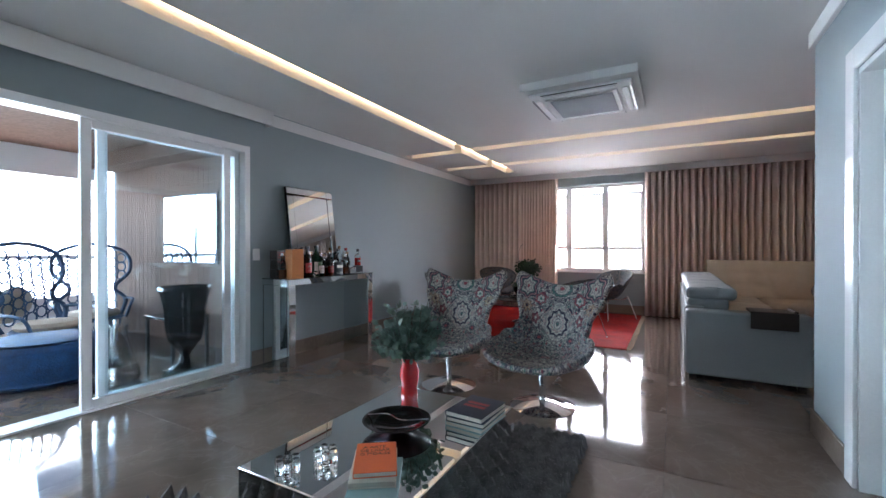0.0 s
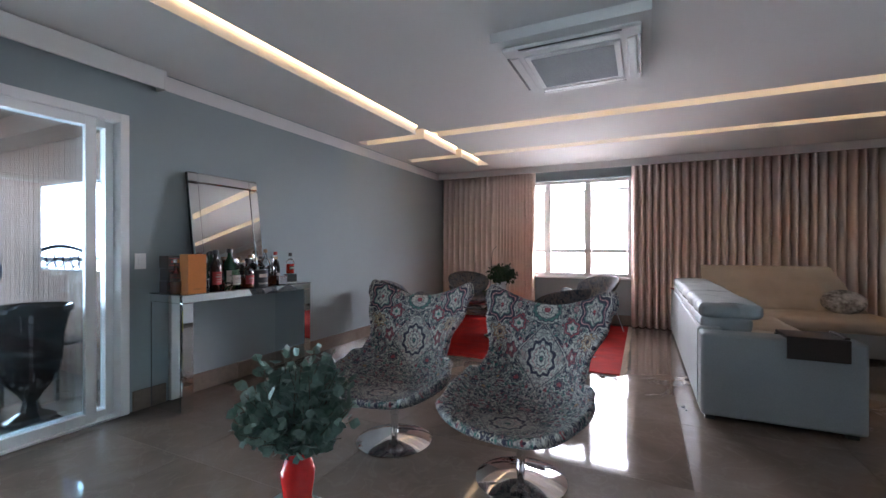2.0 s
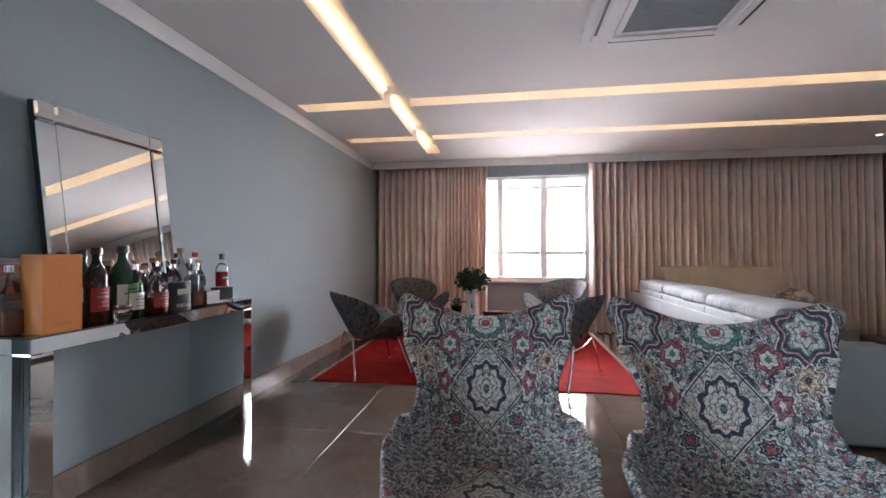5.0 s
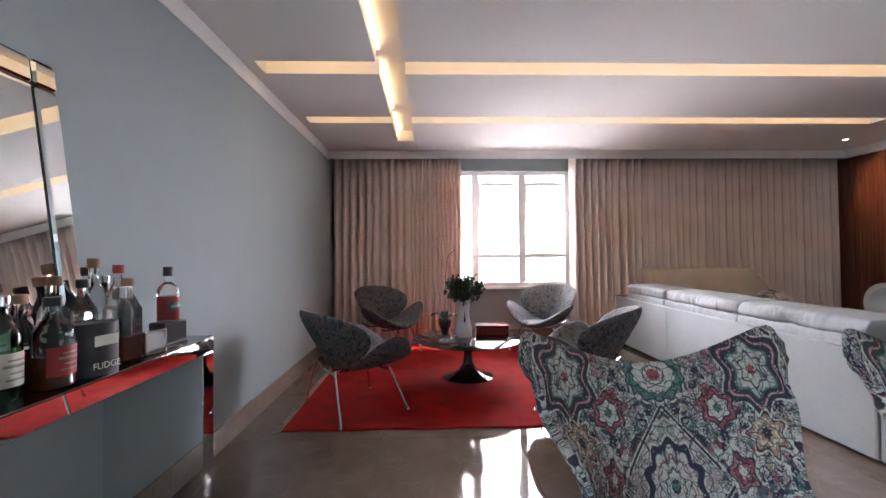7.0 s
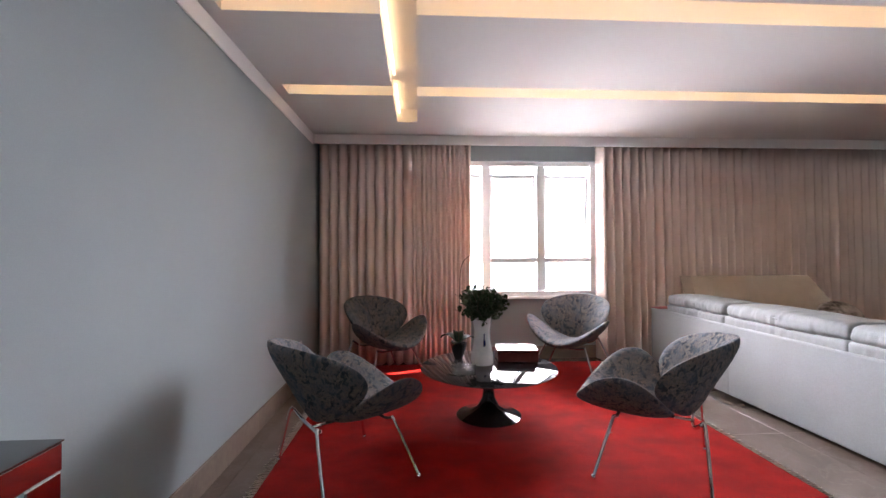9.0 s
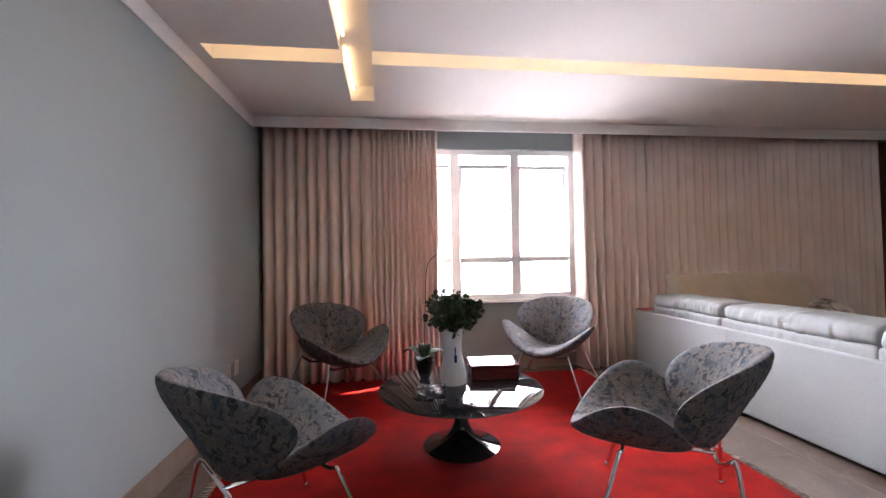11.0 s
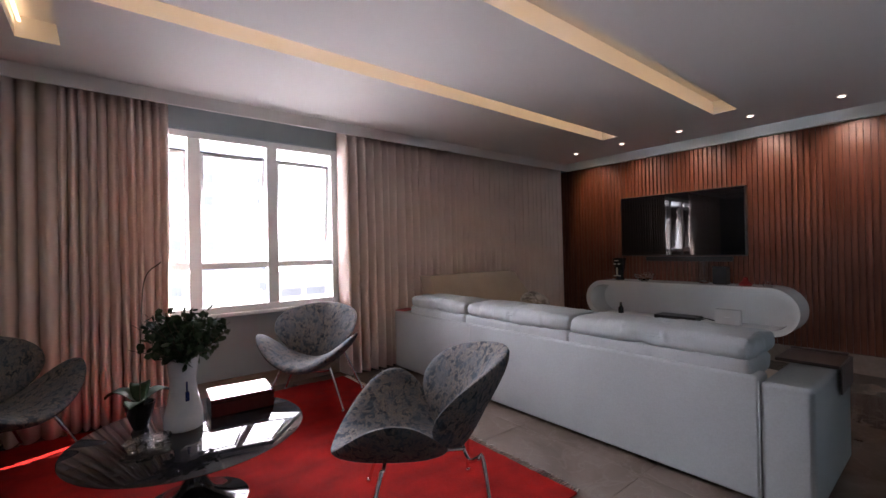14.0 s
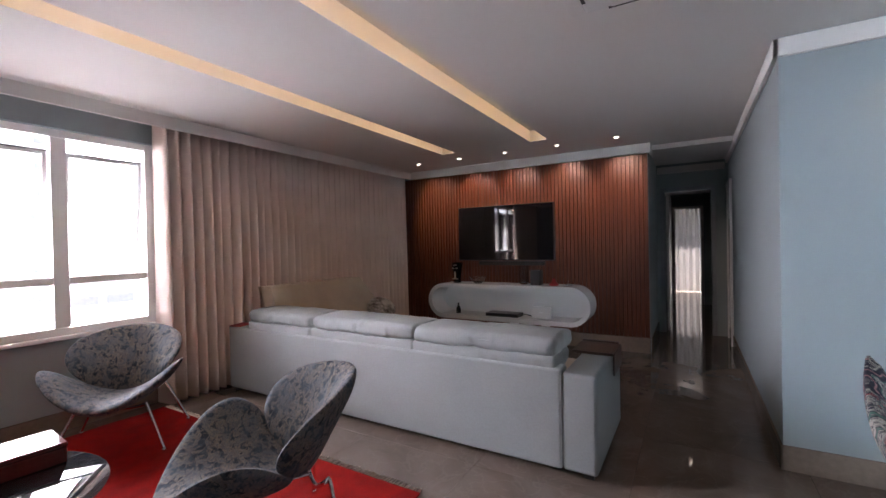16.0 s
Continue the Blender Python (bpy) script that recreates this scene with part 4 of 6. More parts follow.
def urn(m):
    u = thing("urn", m, "tall dark fluted urn planter on a foot", "urn")
    seg = 44
    bm = BM()
    prof = ((0.16, 0.0), (0.17, 0.05), (0.07, 0.1), (0.05, 0.17), (0.08, 0.22), (0.17, 0.32), (0.2, 0.45), (0.21, 0.62), (0.25, 0.78), (0.29, 0.8), (0.28, 0.83), (0.24, 0.8), (0.19, 0.62), (0.15, 0.4), (0, 0.36))
    rings = []
    for q, (r, z) in enumerate(prof):
        if r == 0:
            rings.append(None)
            continue
        f = 0.05 if 4 <= q <= 8 else 0.0
        rings.append([bm.verts.new((r * (1 + f * math.cos(22 * math.pi * 2 * i / seg)) * math.cos(2 * math.pi * i / seg), r * (1 + f * math.cos(22 * math.pi * 2 * i / seg)) * math.sin(2 * math.pi * i / seg), z)) for i in range(seg)])
    for a, b in zip(rings, rings[1:]):
        if b is None:
            bm.faces.new(a)
            continue
        for i in range(seg):
            bm.faces.new((a[i], a[(i + 1) % seg], b[(i + 1) % seg], b[i]))
    part("body", bm, BLACK_GLOSS, u)
    part("plinth", boxed(-0.17, 0.17, -0.17, 0.17, 0.0, 0.035, 0.006, 1), BLACK_GLOSS, u)
    bm = BM()
    for r, z in ((0.235, 0.72), (0.27, 0.79), (0.215, 0.56)):
        for k in range(40):
            t = 2 * math.pi * k / 40
            box(bm, r * math.cos(t) - 0.009, r * math.cos(t) + 0.009, r * math.sin(t) - 0.009, r * math.sin(t) + 0.009, z - 0.009, z + 0.009, 0.004, 1)
    tagged(part("beading", bm, BLACK_GLOSS, u, "rows of dark beads"), kind="stuff")


urn(pose(-0.38, -5.66, 0) @ Matrix.Diagonal((0.8, 0.8, 1, 1)))
solid("glass_vase", lathe(((0, 0.0), (0.16, 0.0), (0.2, 0.03), (0.19, 0.1), (0.13, 0.28), (0.1, 0.42), (0.105, 0.5), (0.097, 0.5), (0.092, 0.42), (0.122, 0.28), (0.18, 0.1), (0.18, 0.03), (0, 0.02)), 36), GLASS, "large clear glass carafe vase on the veranda floor", "vase", pose(-0.62, -6.15, 0))


def side_table(m):
    t = thing("side_table", m, "low dark side table with a stack of books", "table")
    part("tabletop", boxed(-0.28, 0.28, -0.22, 0.22, 0.4, 0.43, 0.006, 1), BLACK_GLOSS, t)
    for x in (-0.25, 0.25):
        for y in (-0.19, 0.19):
            part("leg", boxed(x - 0.015, x + 0.015, y - 0.015, y + 0.015, 0, 0.4), BLACK, t)


side_table(pose(-1.25, -5.25, 0))
solid("pillow", puffed(lambda a, b: Vector((0.2 * a, 0.02, 0.2 * b)), 0.07, power=2.4), BEIGE, "patterned beige pillow on the rattan chair", "pillow", pose(-2.36, -6.34, 0.6, -18, 0, -70))


# ---- console wall ----
CX, CY0, CY1, CZ = 0.41, -5.1, -3.78, 0.885


def console():
    c = thing("console_table", pose(0, 0, 0), "silver mirror-glass console table standing against the grey-blue wall", "console table")
    part("top", boxed(0.008, CX, CY0, CY1, CZ - 0.065, CZ - 0.0045, 0.003, 1), MIRROR, c, smooth=False)
    # added sheet: reflected dark wall and bottles are put into its colour
    part("top_plate", boxed(0.008, CX + 0.002, CY0 - 0.002, CY1 + 0.002, CZ - 0.004, CZ, 0.001, 1), DARK_REFLECTION, c, "added mirror plate with dark reflections put into its colour", smooth=False)
    for y in (CY0, CY1 - 0.085):
        part("side_panel", boxed(0.008, CX - 0.001, y + 0.001, y + 0.084, 0.0, CZ - 0.066, 0.003, 1), MIRROR, c, smooth=False)
    for y in (CY0 + 0.0, CY1):
        s = -0.0015 if y == CY0 else 0.0015
        bm = BM()
        for x in (0.03, CX - 0.03):
            box(bm, x - 0.0015, x + 0.0015, min(y, y + s), max(y, y + s), 0.01, CZ - 0.07)
        part("joint", bm, BLACK, c, "dark glass joint")


console()


def leaning_mirror():
    tilt = pose(0.17, -4.487, CZ + 0.004, 0, -7.3, 0)
    w, h, b = 0.345, 0.985, 0.085
    o = thing("wall_mirror", tilt, "silver-framed mirror leaning on the wall above the bottles", "mirror")
    part("backing", boxed(-0.02, 0.0, -w, w, 0, h), BLACK, o)
    part("glass", boxed(0.001, 0.006, -w + b + 0.004, w - b - 0.004, b + 0.004, h - b - 0.004), MIRROR, o, smooth=False)
    for a in ((0.001, 0.016, -w, -w + b, 0.09, h - 0.09), (0.001, 0.016, w - b, w, 0.09, h - 0.09), (0.001, 0.016, -w + 0.09, w - 0.09, 0, b), (0.001, 0.016, -w + 0.09, w - 0.09, h - b, h)):
        part("frame_strip", boxed(*a, 0.009, 1), MIRROR, o, angle=10)
    for y in (-w, w - 0.088):
        for z in (0, h - 0.088):
            part("frame_corner", boxed(0.001, 0.018, y, y + 0.088, z, z + 0.088, 0.011, 1), MIRROR, o, angle=10)
    bm = BM()
    for a in ((0.002, 0.008, -w + b, w - b, b, b + 0.004), (0.002, 0.008, -w + b, w - b, h - b - 0.004, h - b), (0.002, 0.008, -w + b, -w + b + 0.004, b + 0.004, h - b - 0.004), (0.002, 0.008, w - b - 0.004, w - b, b + 0.004, h - b - 0.004)):
        box(bm, *a)
    part("joint", bm, BLACK, o, "dark line round the glass")


leaning_mirror()

BOTTLE_GLASS = {
    "green": glass("green_bottle_glass", (0.08, 0.28, 0.12)),
    "brown": surface("dark_brown_bottle", (0.035, 0.014, 0.008), (0.02, 0.008, 0.005), 0.07, bump=0, spread=0.03),
    "clear": glass("clear_bottle_glass", (0.93, 0.95, 0.95)),
    "amber": surface("amber_spirit", (0.13, 0.028, 0.007), (0.08, 0.017, 0.005), 0.06, bump=0, spread=0.03),
    "red": surface("red_aperitif", (0.55, 0.02, 0.012), (0.45, 0.014, 0.01), 0.07, bump=0, spread=0.03),
    "darkgreen": surface("dark_green_bottle", (0.01, 0.05, 0.025), (0.008, 0.035, 0.018), 0.07, bump=0, spread=0.03),
    "black": BLACK_GLOSS,
}
PAPER = surface("cream_label_paper", (0.66, 0.62, 0.53), (0.58, 0.54, 0.46), 0.7, scale=20, fine=200)
DARK_LABEL = surface("dark_label_paper", (0.03, 0.03, 0.032), (0.02, 0.02, 0.022), 0.5)
RED_LABEL = surface("red_label_paper", (0.35, 0.03, 0.03), (0.28, 0.02, 0.02), 0.6)
CORK = surface("cork", (0.36, 0.22, 0.13), (0.28, 0.17, 0.1), 0.8, scale=40)
CAP = {"cork": CORK, "black": BLACK, "metal": CHROME, "red": RED_LABEL}
INK = surface("grey_ink", (0.3, 0.27, 0.23), (0.24, 0.21, 0.18), 0.7)


def bottle(x, y, h, r, colour, cap="black", label=PAPER, kind="round", liquid=None, words=""):
    o = thing("bottle", pose(x, y, CZ, 0, 0, 90), words or "%s spirits bottle with a %s stopper on the console" % ({"clear": "clear glass", "brown": "dark brown glass", "green": "green glass", "amber": "amber-filled glass", "red": "red-filled glass", "darkgreen": "dark green glass", "black": "black"}[colour], cap), "bottle", "bottles on the console")
    sh = 0.6 if kind == "round" else 0.52
    neck = r * 0.36
    prof = [(0, 0.001), (r * 0.9, 0.001), (r, h * 0.03), (r, h * sh), (r * 0.9, h * (sh + 0.06)), (neck * 1.15, h * (sh + 0.19)), (neck, h * 0.84), (neck, h * 0.92), (neck * 1.2, h * 0.925), (neck * 1.2, h * 0.95), (0, h * 0.95)]
    part("body", lathe(prof, 24 if kind == "round" else 6 if kind == "faceted" else 24), BOTTLE_GLASS[colour], o)
    if liquid:
        part("liquid", lathe([(0, 0.008), (r * 0.88, 0.008), (r * 0.9, h * 0.02), (r * 0.9, h * 0.36), (0, h * 0.362)], 24), BOTTLE_GLASS[liquid], o)
    part("stopper", lathe([(0, h * 0.9), (neck * 1.35, h * 0.9), (neck * 1.35, h * 0.985), (neck * 1.2, h), (0, h)], 18), CAP[cap], o)
    if label:
        n, a = 14, 1.15
        bm = BM()
        lo = [bm.verts.new((math.sin(-a + 2 * a * i / n) * r * 1.025, -math.cos(-a + 2 * a * i / n) * r * 1.025, h * 0.14)) for i in range(n + 1)]
        hi = [bm.verts.new((v.co.x, v.co.y, h * 0.46)) for v in lo]
        for i in range(n):
            bm.faces.new((lo[i], lo[i + 1], hi[i + 1], hi[i]))
        lb = part("label", bm, label, o, m=pose(0, 0, 0, 0, 0, 0))
        bm = BM()
        for k, (z, w) in enumerate(((0.38, 0.5), (0.32, 0.7), (0.26, 0.4), (0.2, 0.6))):
            a2 = a * w * 0.8
            lo = [bm.verts.new((math.sin(-a2 + 2 * a2 * i / 6) * r * 1.04, -math.cos(-a2 + 2 * a2 * i / 6) * r * 1.04, h * z)) for i in range(7)]
            hi = [bm.verts.new((v.co.x, v.co.y, h * (z + 0.018 + 0.012 * (k == 1)))) for v in lo]
            for i in range(6):
                bm.faces.new((lo[i], lo[i + 1], hi[i + 1], hi[i]))
        part("print", bm, INK if label is not DARK_LABEL else PAPER, lb, "illegible lines of print")
    return o


_rows = (
    (0.25, -4.86, 0.31, 0.042, "brown", "black", RED_LABEL, "round"), (0.13, -4.78, 0.3, 0.04, "clear", "metal", PAPER, "round"),
    (0.28, -4.74, 0.33, 0.045, "brown", "black", RED_LABEL, "round"), (0.14, -4.68, 0.32, 0.038, "darkgreen", "black", PAPER, "round"),
    (0.27, -4.6, 0.34, 0.052, "darkgreen", "black", PAPER, "round"), (0.15, -4.56, 0.27, 0.04, "amber", "cork", DARK_LABEL, "round"),
    (0.31, -4.58, 0.25, 0.042, "green", "metal", PAPER, "round"), (0.34, -4.47, 0.235, 0.046, "clear", "black", RED_LABEL, "round"),
    (0.22, -4.44, 0.24, 0.046, "clear", "cork", None, "wide"), (0.12, -4.39, 0.29, 0.038, "brown", "cork", PAPER, "round"),
    (0.23, -4.34, 0.285, 0.038, "clear", "cork", DARK_LABEL, "round"), (0.14, -4.29, 0.28, 0.038, "black", "cork", DARK_LABEL, "round"),
    (0.24, -4.25, 0.27, 0.038, "clear", "black", None, "round"), (0.21, -4.17, 0.335, 0.037, "clear", "cork", None, "round"),
    (0.11, -4.2, 0.3, 0.035, "brown", "black", PAPER, "round"), (0.13, -4.1, 0.305, 0.035, "clear", "black", PAPER, "round"),
    (0.28, -4.11, 0.265, 0.039, "black", "cork", DARK_LABEL, "round"), (0.19, -4.03, 0.31, 0.037, "clear", "red", None, "round"),
    (0.11, -3.99, 0.27, 0.036, "brown", "metal", PAPER, "round"),
)
for _r in _rows:
    bottle(*_r, liquid="amber" if _r[4] == "clear" and _r[6] in (None, RED_LABEL) else None)


def tin(m):
    o = thing("tin", m, "black oval sweets tin with white lettering", "tin", "")
    bm = BM()
    n = 28
    lo = [bm.verts.new((0.062 * math.cos(2 * math.pi * i / n), 0.042 * math.sin(2 * math.pi * i / n), 0.0)) for i in range(n)]
    hi = [bm.verts.new((v.co.x, v.co.y, 0.15)) for v in lo]
    for i in range(n):
        bm.faces.new((lo[i], lo[(i + 1) % n], hi[(i + 1) % n], hi[i]))
    bm.faces.new(lo[::-1])
    bm.faces.new(hi)
    part("body", bm, DARK_LABEL, o)
    cu = bpy.data.curves.new("lettering", "FONT")
    cu.body, cu.size, cu.align_x, cu.extrude = "FUDGE", 0.026, "CENTER", 0.0004
    t = new("lettering", cu)
    t.data.materials.append(PAPER)
    t.matrix_basis = pose(0, -0.0435, 0.02, 90)
    t.parent = o
    part("print", boxed(-0.035, 0.035, -0.0432, -0.0425, 0.085, 0.115), PAPER, o, "plain pale emblem bar")


tin(pose(0.355, -4.35, CZ, 0, 0, 76))


def decanter(m):
    d = thing("decanter", m, "square clear decanter of amber spirit with a silver cap", "decanter")
    part("body", boxed(-0.04, 0.04, -0.04, 0.04, 0.001, 0.185, 0.012, 3), BOTTLE_GLASS["clear"], d)
    part("liquid", boxed(-0.034, 0.034, -0.034, 0.034, 0.012, 0.09, 0.008, 2), BOTTLE_GLASS["amber"], d)
    part("neck", lathe(((0.02, 0.186), (0.016, 0.195), (0.016, 0.205), (0.01, 0.205), (0.01, 0.186)), 20), BOTTLE_GLASS["clear"], d)
    part("stopper", lathe(((0, 0.2055), (0.026, 0.2055), (0.027, 0.21), (0.027, 0.243), (0.024, 0.246), (0, 0.246)), 24), CHROME, d, "polished silver cap")


decanter(pose(0.352, -4.235, CZ, 0, 0, 80))


def flask_pair():
    solid("hip_flask", boxed(-0.045, 0.045, -0.012, 0.012, 0, 0.085, 0.008, 2), CHROME, "brushed steel hip flask standing on the console", "flask", pose(0.37, -4.11, CZ, 0, 0, 76))
    x, y = 0.345, -3.99
    s = thing("gift_case", pose(x, y, CZ, 0, 0, 78), "small black case with a steel foot under the red bottle", "case")
    part("body", boxed(-0.052, 0.052, -0.036, 0.036, 0.02, 0.095, 0.004, 1), BLACK, s)
    part("foot", boxed(-0.054, 0.054, -0.038, 0.038, 0.0, 0.0195, 0.002, 1), CHROME, s, "steel band")
    o = thing("bottle", pose(x, y, CZ + 0.0955, 0, 0, 78), "clear bottle half full of red aperitif with a black cap", "bottle", "bottles on the console")
    h, r = 0.205, 0.037
    part("body", lathe([(0, 0.001), (r * 0.92, 0.001), (r, 0.006), (r, 0.115), (r * 0.86, 0.13), (0.014, 0.146), (0.0125, 0.175), (0.0125, 0.178), (0, 0.178)], 28), BOTTLE_GLASS["clear"], o)
    part("liquid", lathe([(0, 0.006), (r * 0.9, 0.006), (r * 0.93, 0.01), (r * 0.93, 0.095), (0, 0.096)], 28), BOTTLE_GLASS["red"], o, "red aperitif")
    part("stopper", lathe([(0.0, 0.17), (0.0165, 0.17), (0.0165, h - 0.002), (0.015, h), (0, h)], 20), BLACK, o)
    bm = BM()
    n, c = 10, 0.75
    lo = [bm.verts.new((math.sin(-c + 2 * c * i / n) * r * 1.02, -math.cos(-c + 2 * c * i / n) * r * 1.02, 0.04 + 0.004 * i / n)) for i in range(n + 1)]
    hi = [bm.verts.new((v.co.x, v.co.y, v.co.z + 0.032)) for v in lo]
    for i in range(n):
        bm.faces.new((lo[i], lo[i + 1], hi[i + 1], hi[i]))
    lb = part("label", bm, DARK_LABEL, o, "slanted dark label")
    bm = BM()
    c = 0.55
    lo = [bm.verts.new((math.sin(-c + 2 * c * i / n) * r * 1.035, -math.cos(-c + 2 * c * i / n) * r * 1.035, 0.051 + 0.004 * i / n)) for i in range(n + 1)]
    hi = [bm.verts.new((v.co.x, v.co.y, v.co.z + 0.011)) for v in lo]
    for i in range(n):
        bm.faces.new((lo[i], lo[i + 1], hi[i + 1], hi[i]))
    part("print", bm, FRINGE, lb, "plain cream bar")


flask_pair()
solid("crystal_skull_glass", lathe(((0, 0), (0.028, 0.0), (0.036, 0.02), (0.03, 0.035), (0.04, 0.05), (0.036, 0.066), (0.03, 0.066), (0.024, 0.03), (0, 0.02)), 9), CRYSTAL, "squat faceted crystal tumbler", "glass", pose(0.365, -4.69, CZ))

CARTON = surface("orange_carton", (0.62, 0.2, 0.035), (0.56, 0.17, 0.03), 0.5, scale=4, fine=80, bump=0.04)
_o = thing("gift_box", pose(0.35, -4.98, CZ, 0, 0, 84), "tall orange champagne carton", "box")
part("body", boxed(-0.068, 0.068, -0.06, 0.06, 0, 0.3, 0.002, 1), CARTON, _o)
_bm = BM()
for _k in range(5):
    box(_bm, -0.03 + 0.006 * _k, 0.03 - 0.004 * _k, -0.0612, -0.0602, 0.03 + 0.006 * (_k % 2), 0.034 + 0.006 * (_k % 2))
part("print", _bm, surface("gold_ink", (0.45, 0.16, 0.03), rough=0.4), _o, "illegible line of script")
for _k, (_y, _z) in enumerate(((-5.04, 0.0), (-5.035, 0.096), (-5.04, 0.192))):
    _o = thing("whisky_box", pose(0.17, _y, CZ + _z, 0, 0, 88 + 3 * _k), "dark brown whisky carton with red trim, stacked", "box", "stacked cartons")
    part("body", boxed(-0.055, 0.055, -0.05, 0.05, 0, 0.095, 0.002, 1), DARK_LEATHER, _o)
    _bm = BM()
    box(_bm, -0.045, 0.045, -0.0512, -0.0502, 0.02, 0.024)
    box(_bm, -0.045, 0.045, -0.0512, -0.0502, 0.072, 0.076)
    box(_bm, -0.03, 0.03, -0.0512, -0.0502, 0.04, 0.058)
    part("print", _bm, RED_LABEL, _o, "red label bars")
bottle(0.27, -5.06, 0.26, 0.045, "clear", "metal", None, "faceted", liquid="amber")


def plate(name, m, label, cat, keys=1):
    o = thing(name, m, label, cat, "wall plates")
    part("cover", boxed(0.001, 0.009, -0.04, 0.04, -0.06, 0.06, 0.003, 2), LACQUER, o)
    for k in range(keys):
        part("rocker", boxed(0.009, 0.013, -0.018, 0.018, -0.03 + k * 0.032, -0.001 + k * 0.032, 0.002, 1), LACQUER, o)


plate("light_switch", pose(0, -5.165, 1.13), "white light switch plate on the wall", "light switch", 2)
plate("wall_socket", pose(0, -0.67, 0.36), "white wall socket near the skirting", "wall socket")
plate("wall_socket", pose(0, -0.5, 0.36), "white wall socket near the skirting", "wall socket")


# ---- seating by the window ----
def rug():
    o = thing("rug", pose(0, 0, 0), "bright red wool rug with cream fringes on the stone floor", "rug")
    x0, x1, y0, y1 = 0.3, 3.27, -2.66, 0.1
    bm = BM()
    n, k = 90, 80
    rng = random.Random(8)
    g = [[bm.verts.new((x0 + (x1 - x0) * i / n, y0 + (y1 - y0) * j / k + 0.008 * math.sin(i * 0.35) * (j in (0, k)), 0.011 + 0.004 * noise.noise(Vector((i * 0.7, j * 0.7, 3))) + rng.uniform(0, 0.0015))) for j in range(k + 1)] for i in range(n + 1)]
    for i in range(n):
        for j in range(k):
            bm.faces.new((g[i][j], g[i + 1][j], g[i + 1][j + 1], g[i][j + 1]))
    edge = [g[i][0] for i in range(n + 1)] + [g[n][j] for j in range(1, k + 1)] + [g[i][k] for i in range(n - 1, -1, -1)] + [g[0][j] for j in range(k - 1, 0, -1)]
    low = [bm.verts.new((v.co.x, v.co.y, 0.0005)) for v in edge]
    for i in range(len(edge)):
        j = (i + 1) % len(edge)
        bm.faces.new((edge[i], edge[j], low[j], low[i]))
    part("carpet", bm, RED_PILE, o)
    for x, s in ((x0, -1), (x1, 1)):
        bm = BM()
        for i in range(190):
            y = y0 + (y1 - y0) * (i + 0.5) / 190
            a, l = rng.uniform(-0.02, 0.02), rng.uniform(0.04, 0.065)
            tube(((x, y, 0.007), (x + s * l * 0.5, y + a * 0.3, 0.006), (x + s * l, y + a, 0.003)), (0.003, 0.003, 0.0022), 4, bm)
        tagged(part("fringe", bm, FRINGE, o, "cream cotton fringe"), kind="stuff")


rug()


def slice_chair():
    """Two curved padded shells, seat and back, on a bent chrome frame; faces +y."""
    c = thing("lounge_chair", pose(0, 0, 0), "curved shell lounge chair in grey jacquard on chrome legs", "chair", "chairs round the table")

    def seat(a, b):
        # a wide slice, curled up at both sides
        s = (1 + b) / 2
        e = abs(a) ** 1.9
        return Vector((0.42 * a, -0.15 + 0.55 * s - 0.03 * e, 0.335 + 0.03 * s * s + 0.26 * e))

    def back(a, b):
        # a point at the joint, wide and curled forward at the top
        s = (1 + b) / 2
        e = abs(a) ** 1.9
        return Vector((0.43 * a * (0.5 + 0.5 * min(1.0, s * 1.2)), -0.21 - 0.2 * s - 0.05 * s * s + 0.25 * e, 0.33 + 0.47 * s + 0.05 * e * s))

    part("seat", puffed(seat, 0.044, power=3.0), JACQUARD, c)
    part("backrest", puffed(back, 0.042, power=3.2), JACQUARD, c)
    part("frame", tube(curve(((-0.2, 0.16, 0.315), (-0.12, 0.15, 0.3), (0.12, 0.15, 0.3), (0.2, 0.16, 0.315)), 16), 0.01), CHROME, c, "bent chrome cross bar")
    part("frame", tube(curve(((-0.2, -0.27, 0.35), (-0.11, -0.24, 0.3), (0.11, -0.24, 0.3), (0.2, -0.27, 0.35)), 16), 0.01), CHROME, c, "bent chrome cross bar")
    part("spine", tube(((0, -0.24, 0.3), (0, 0.15, 0.3)), 0.01), CHROME, c)
    for s in (-1, 1):
        leg = part("leg", tube(curve(((s * 0.2, 0.16, 0.315), (s * 0.215, 0.165, 0.3), (s * 0.328, 0.25, 0.02)), 10), 0.0095), CHROME, c)
        part("foot", lathe(((0, 0), (0.014, 0), (0.014, 0.012), (0.01, 0.02), (0, 0.02)), 12, at=(s * 0.33, 0.253, 0.0)), CHROME, leg)
        leg = part("leg", tube(curve(((s * 0.2, -0.27, 0.35), (s * 0.215, -0.29, 0.335), (s * 0.358, -0.31, 0.02)), 10), 0.0095), CHROME, c)
        part("foot", lathe(((0, 0), (0.014, 0), (0.014, 0.012), (0.01, 0.02), (0, 0.02)), 12, at=(s * 0.36, -0.312, 0.0)), CHROME, leg)
    return c


_c = slice_chair()
_c.matrix_basis = pose(0.765, -2.2, 0.013, 0, 0, -55.5)
copy_thing(_c, pose(2.525, -2.265, 0.013, 0, 0, 57.6))
copy_thing(_c, pose(2.74, -0.4, 0.013, 0, 0, 140))
copy_thing(_c, pose(0.82, -0.36, 0.013, 0, 0, -140))


TX, TY, TZ = 1.705, -1.45, 0.392


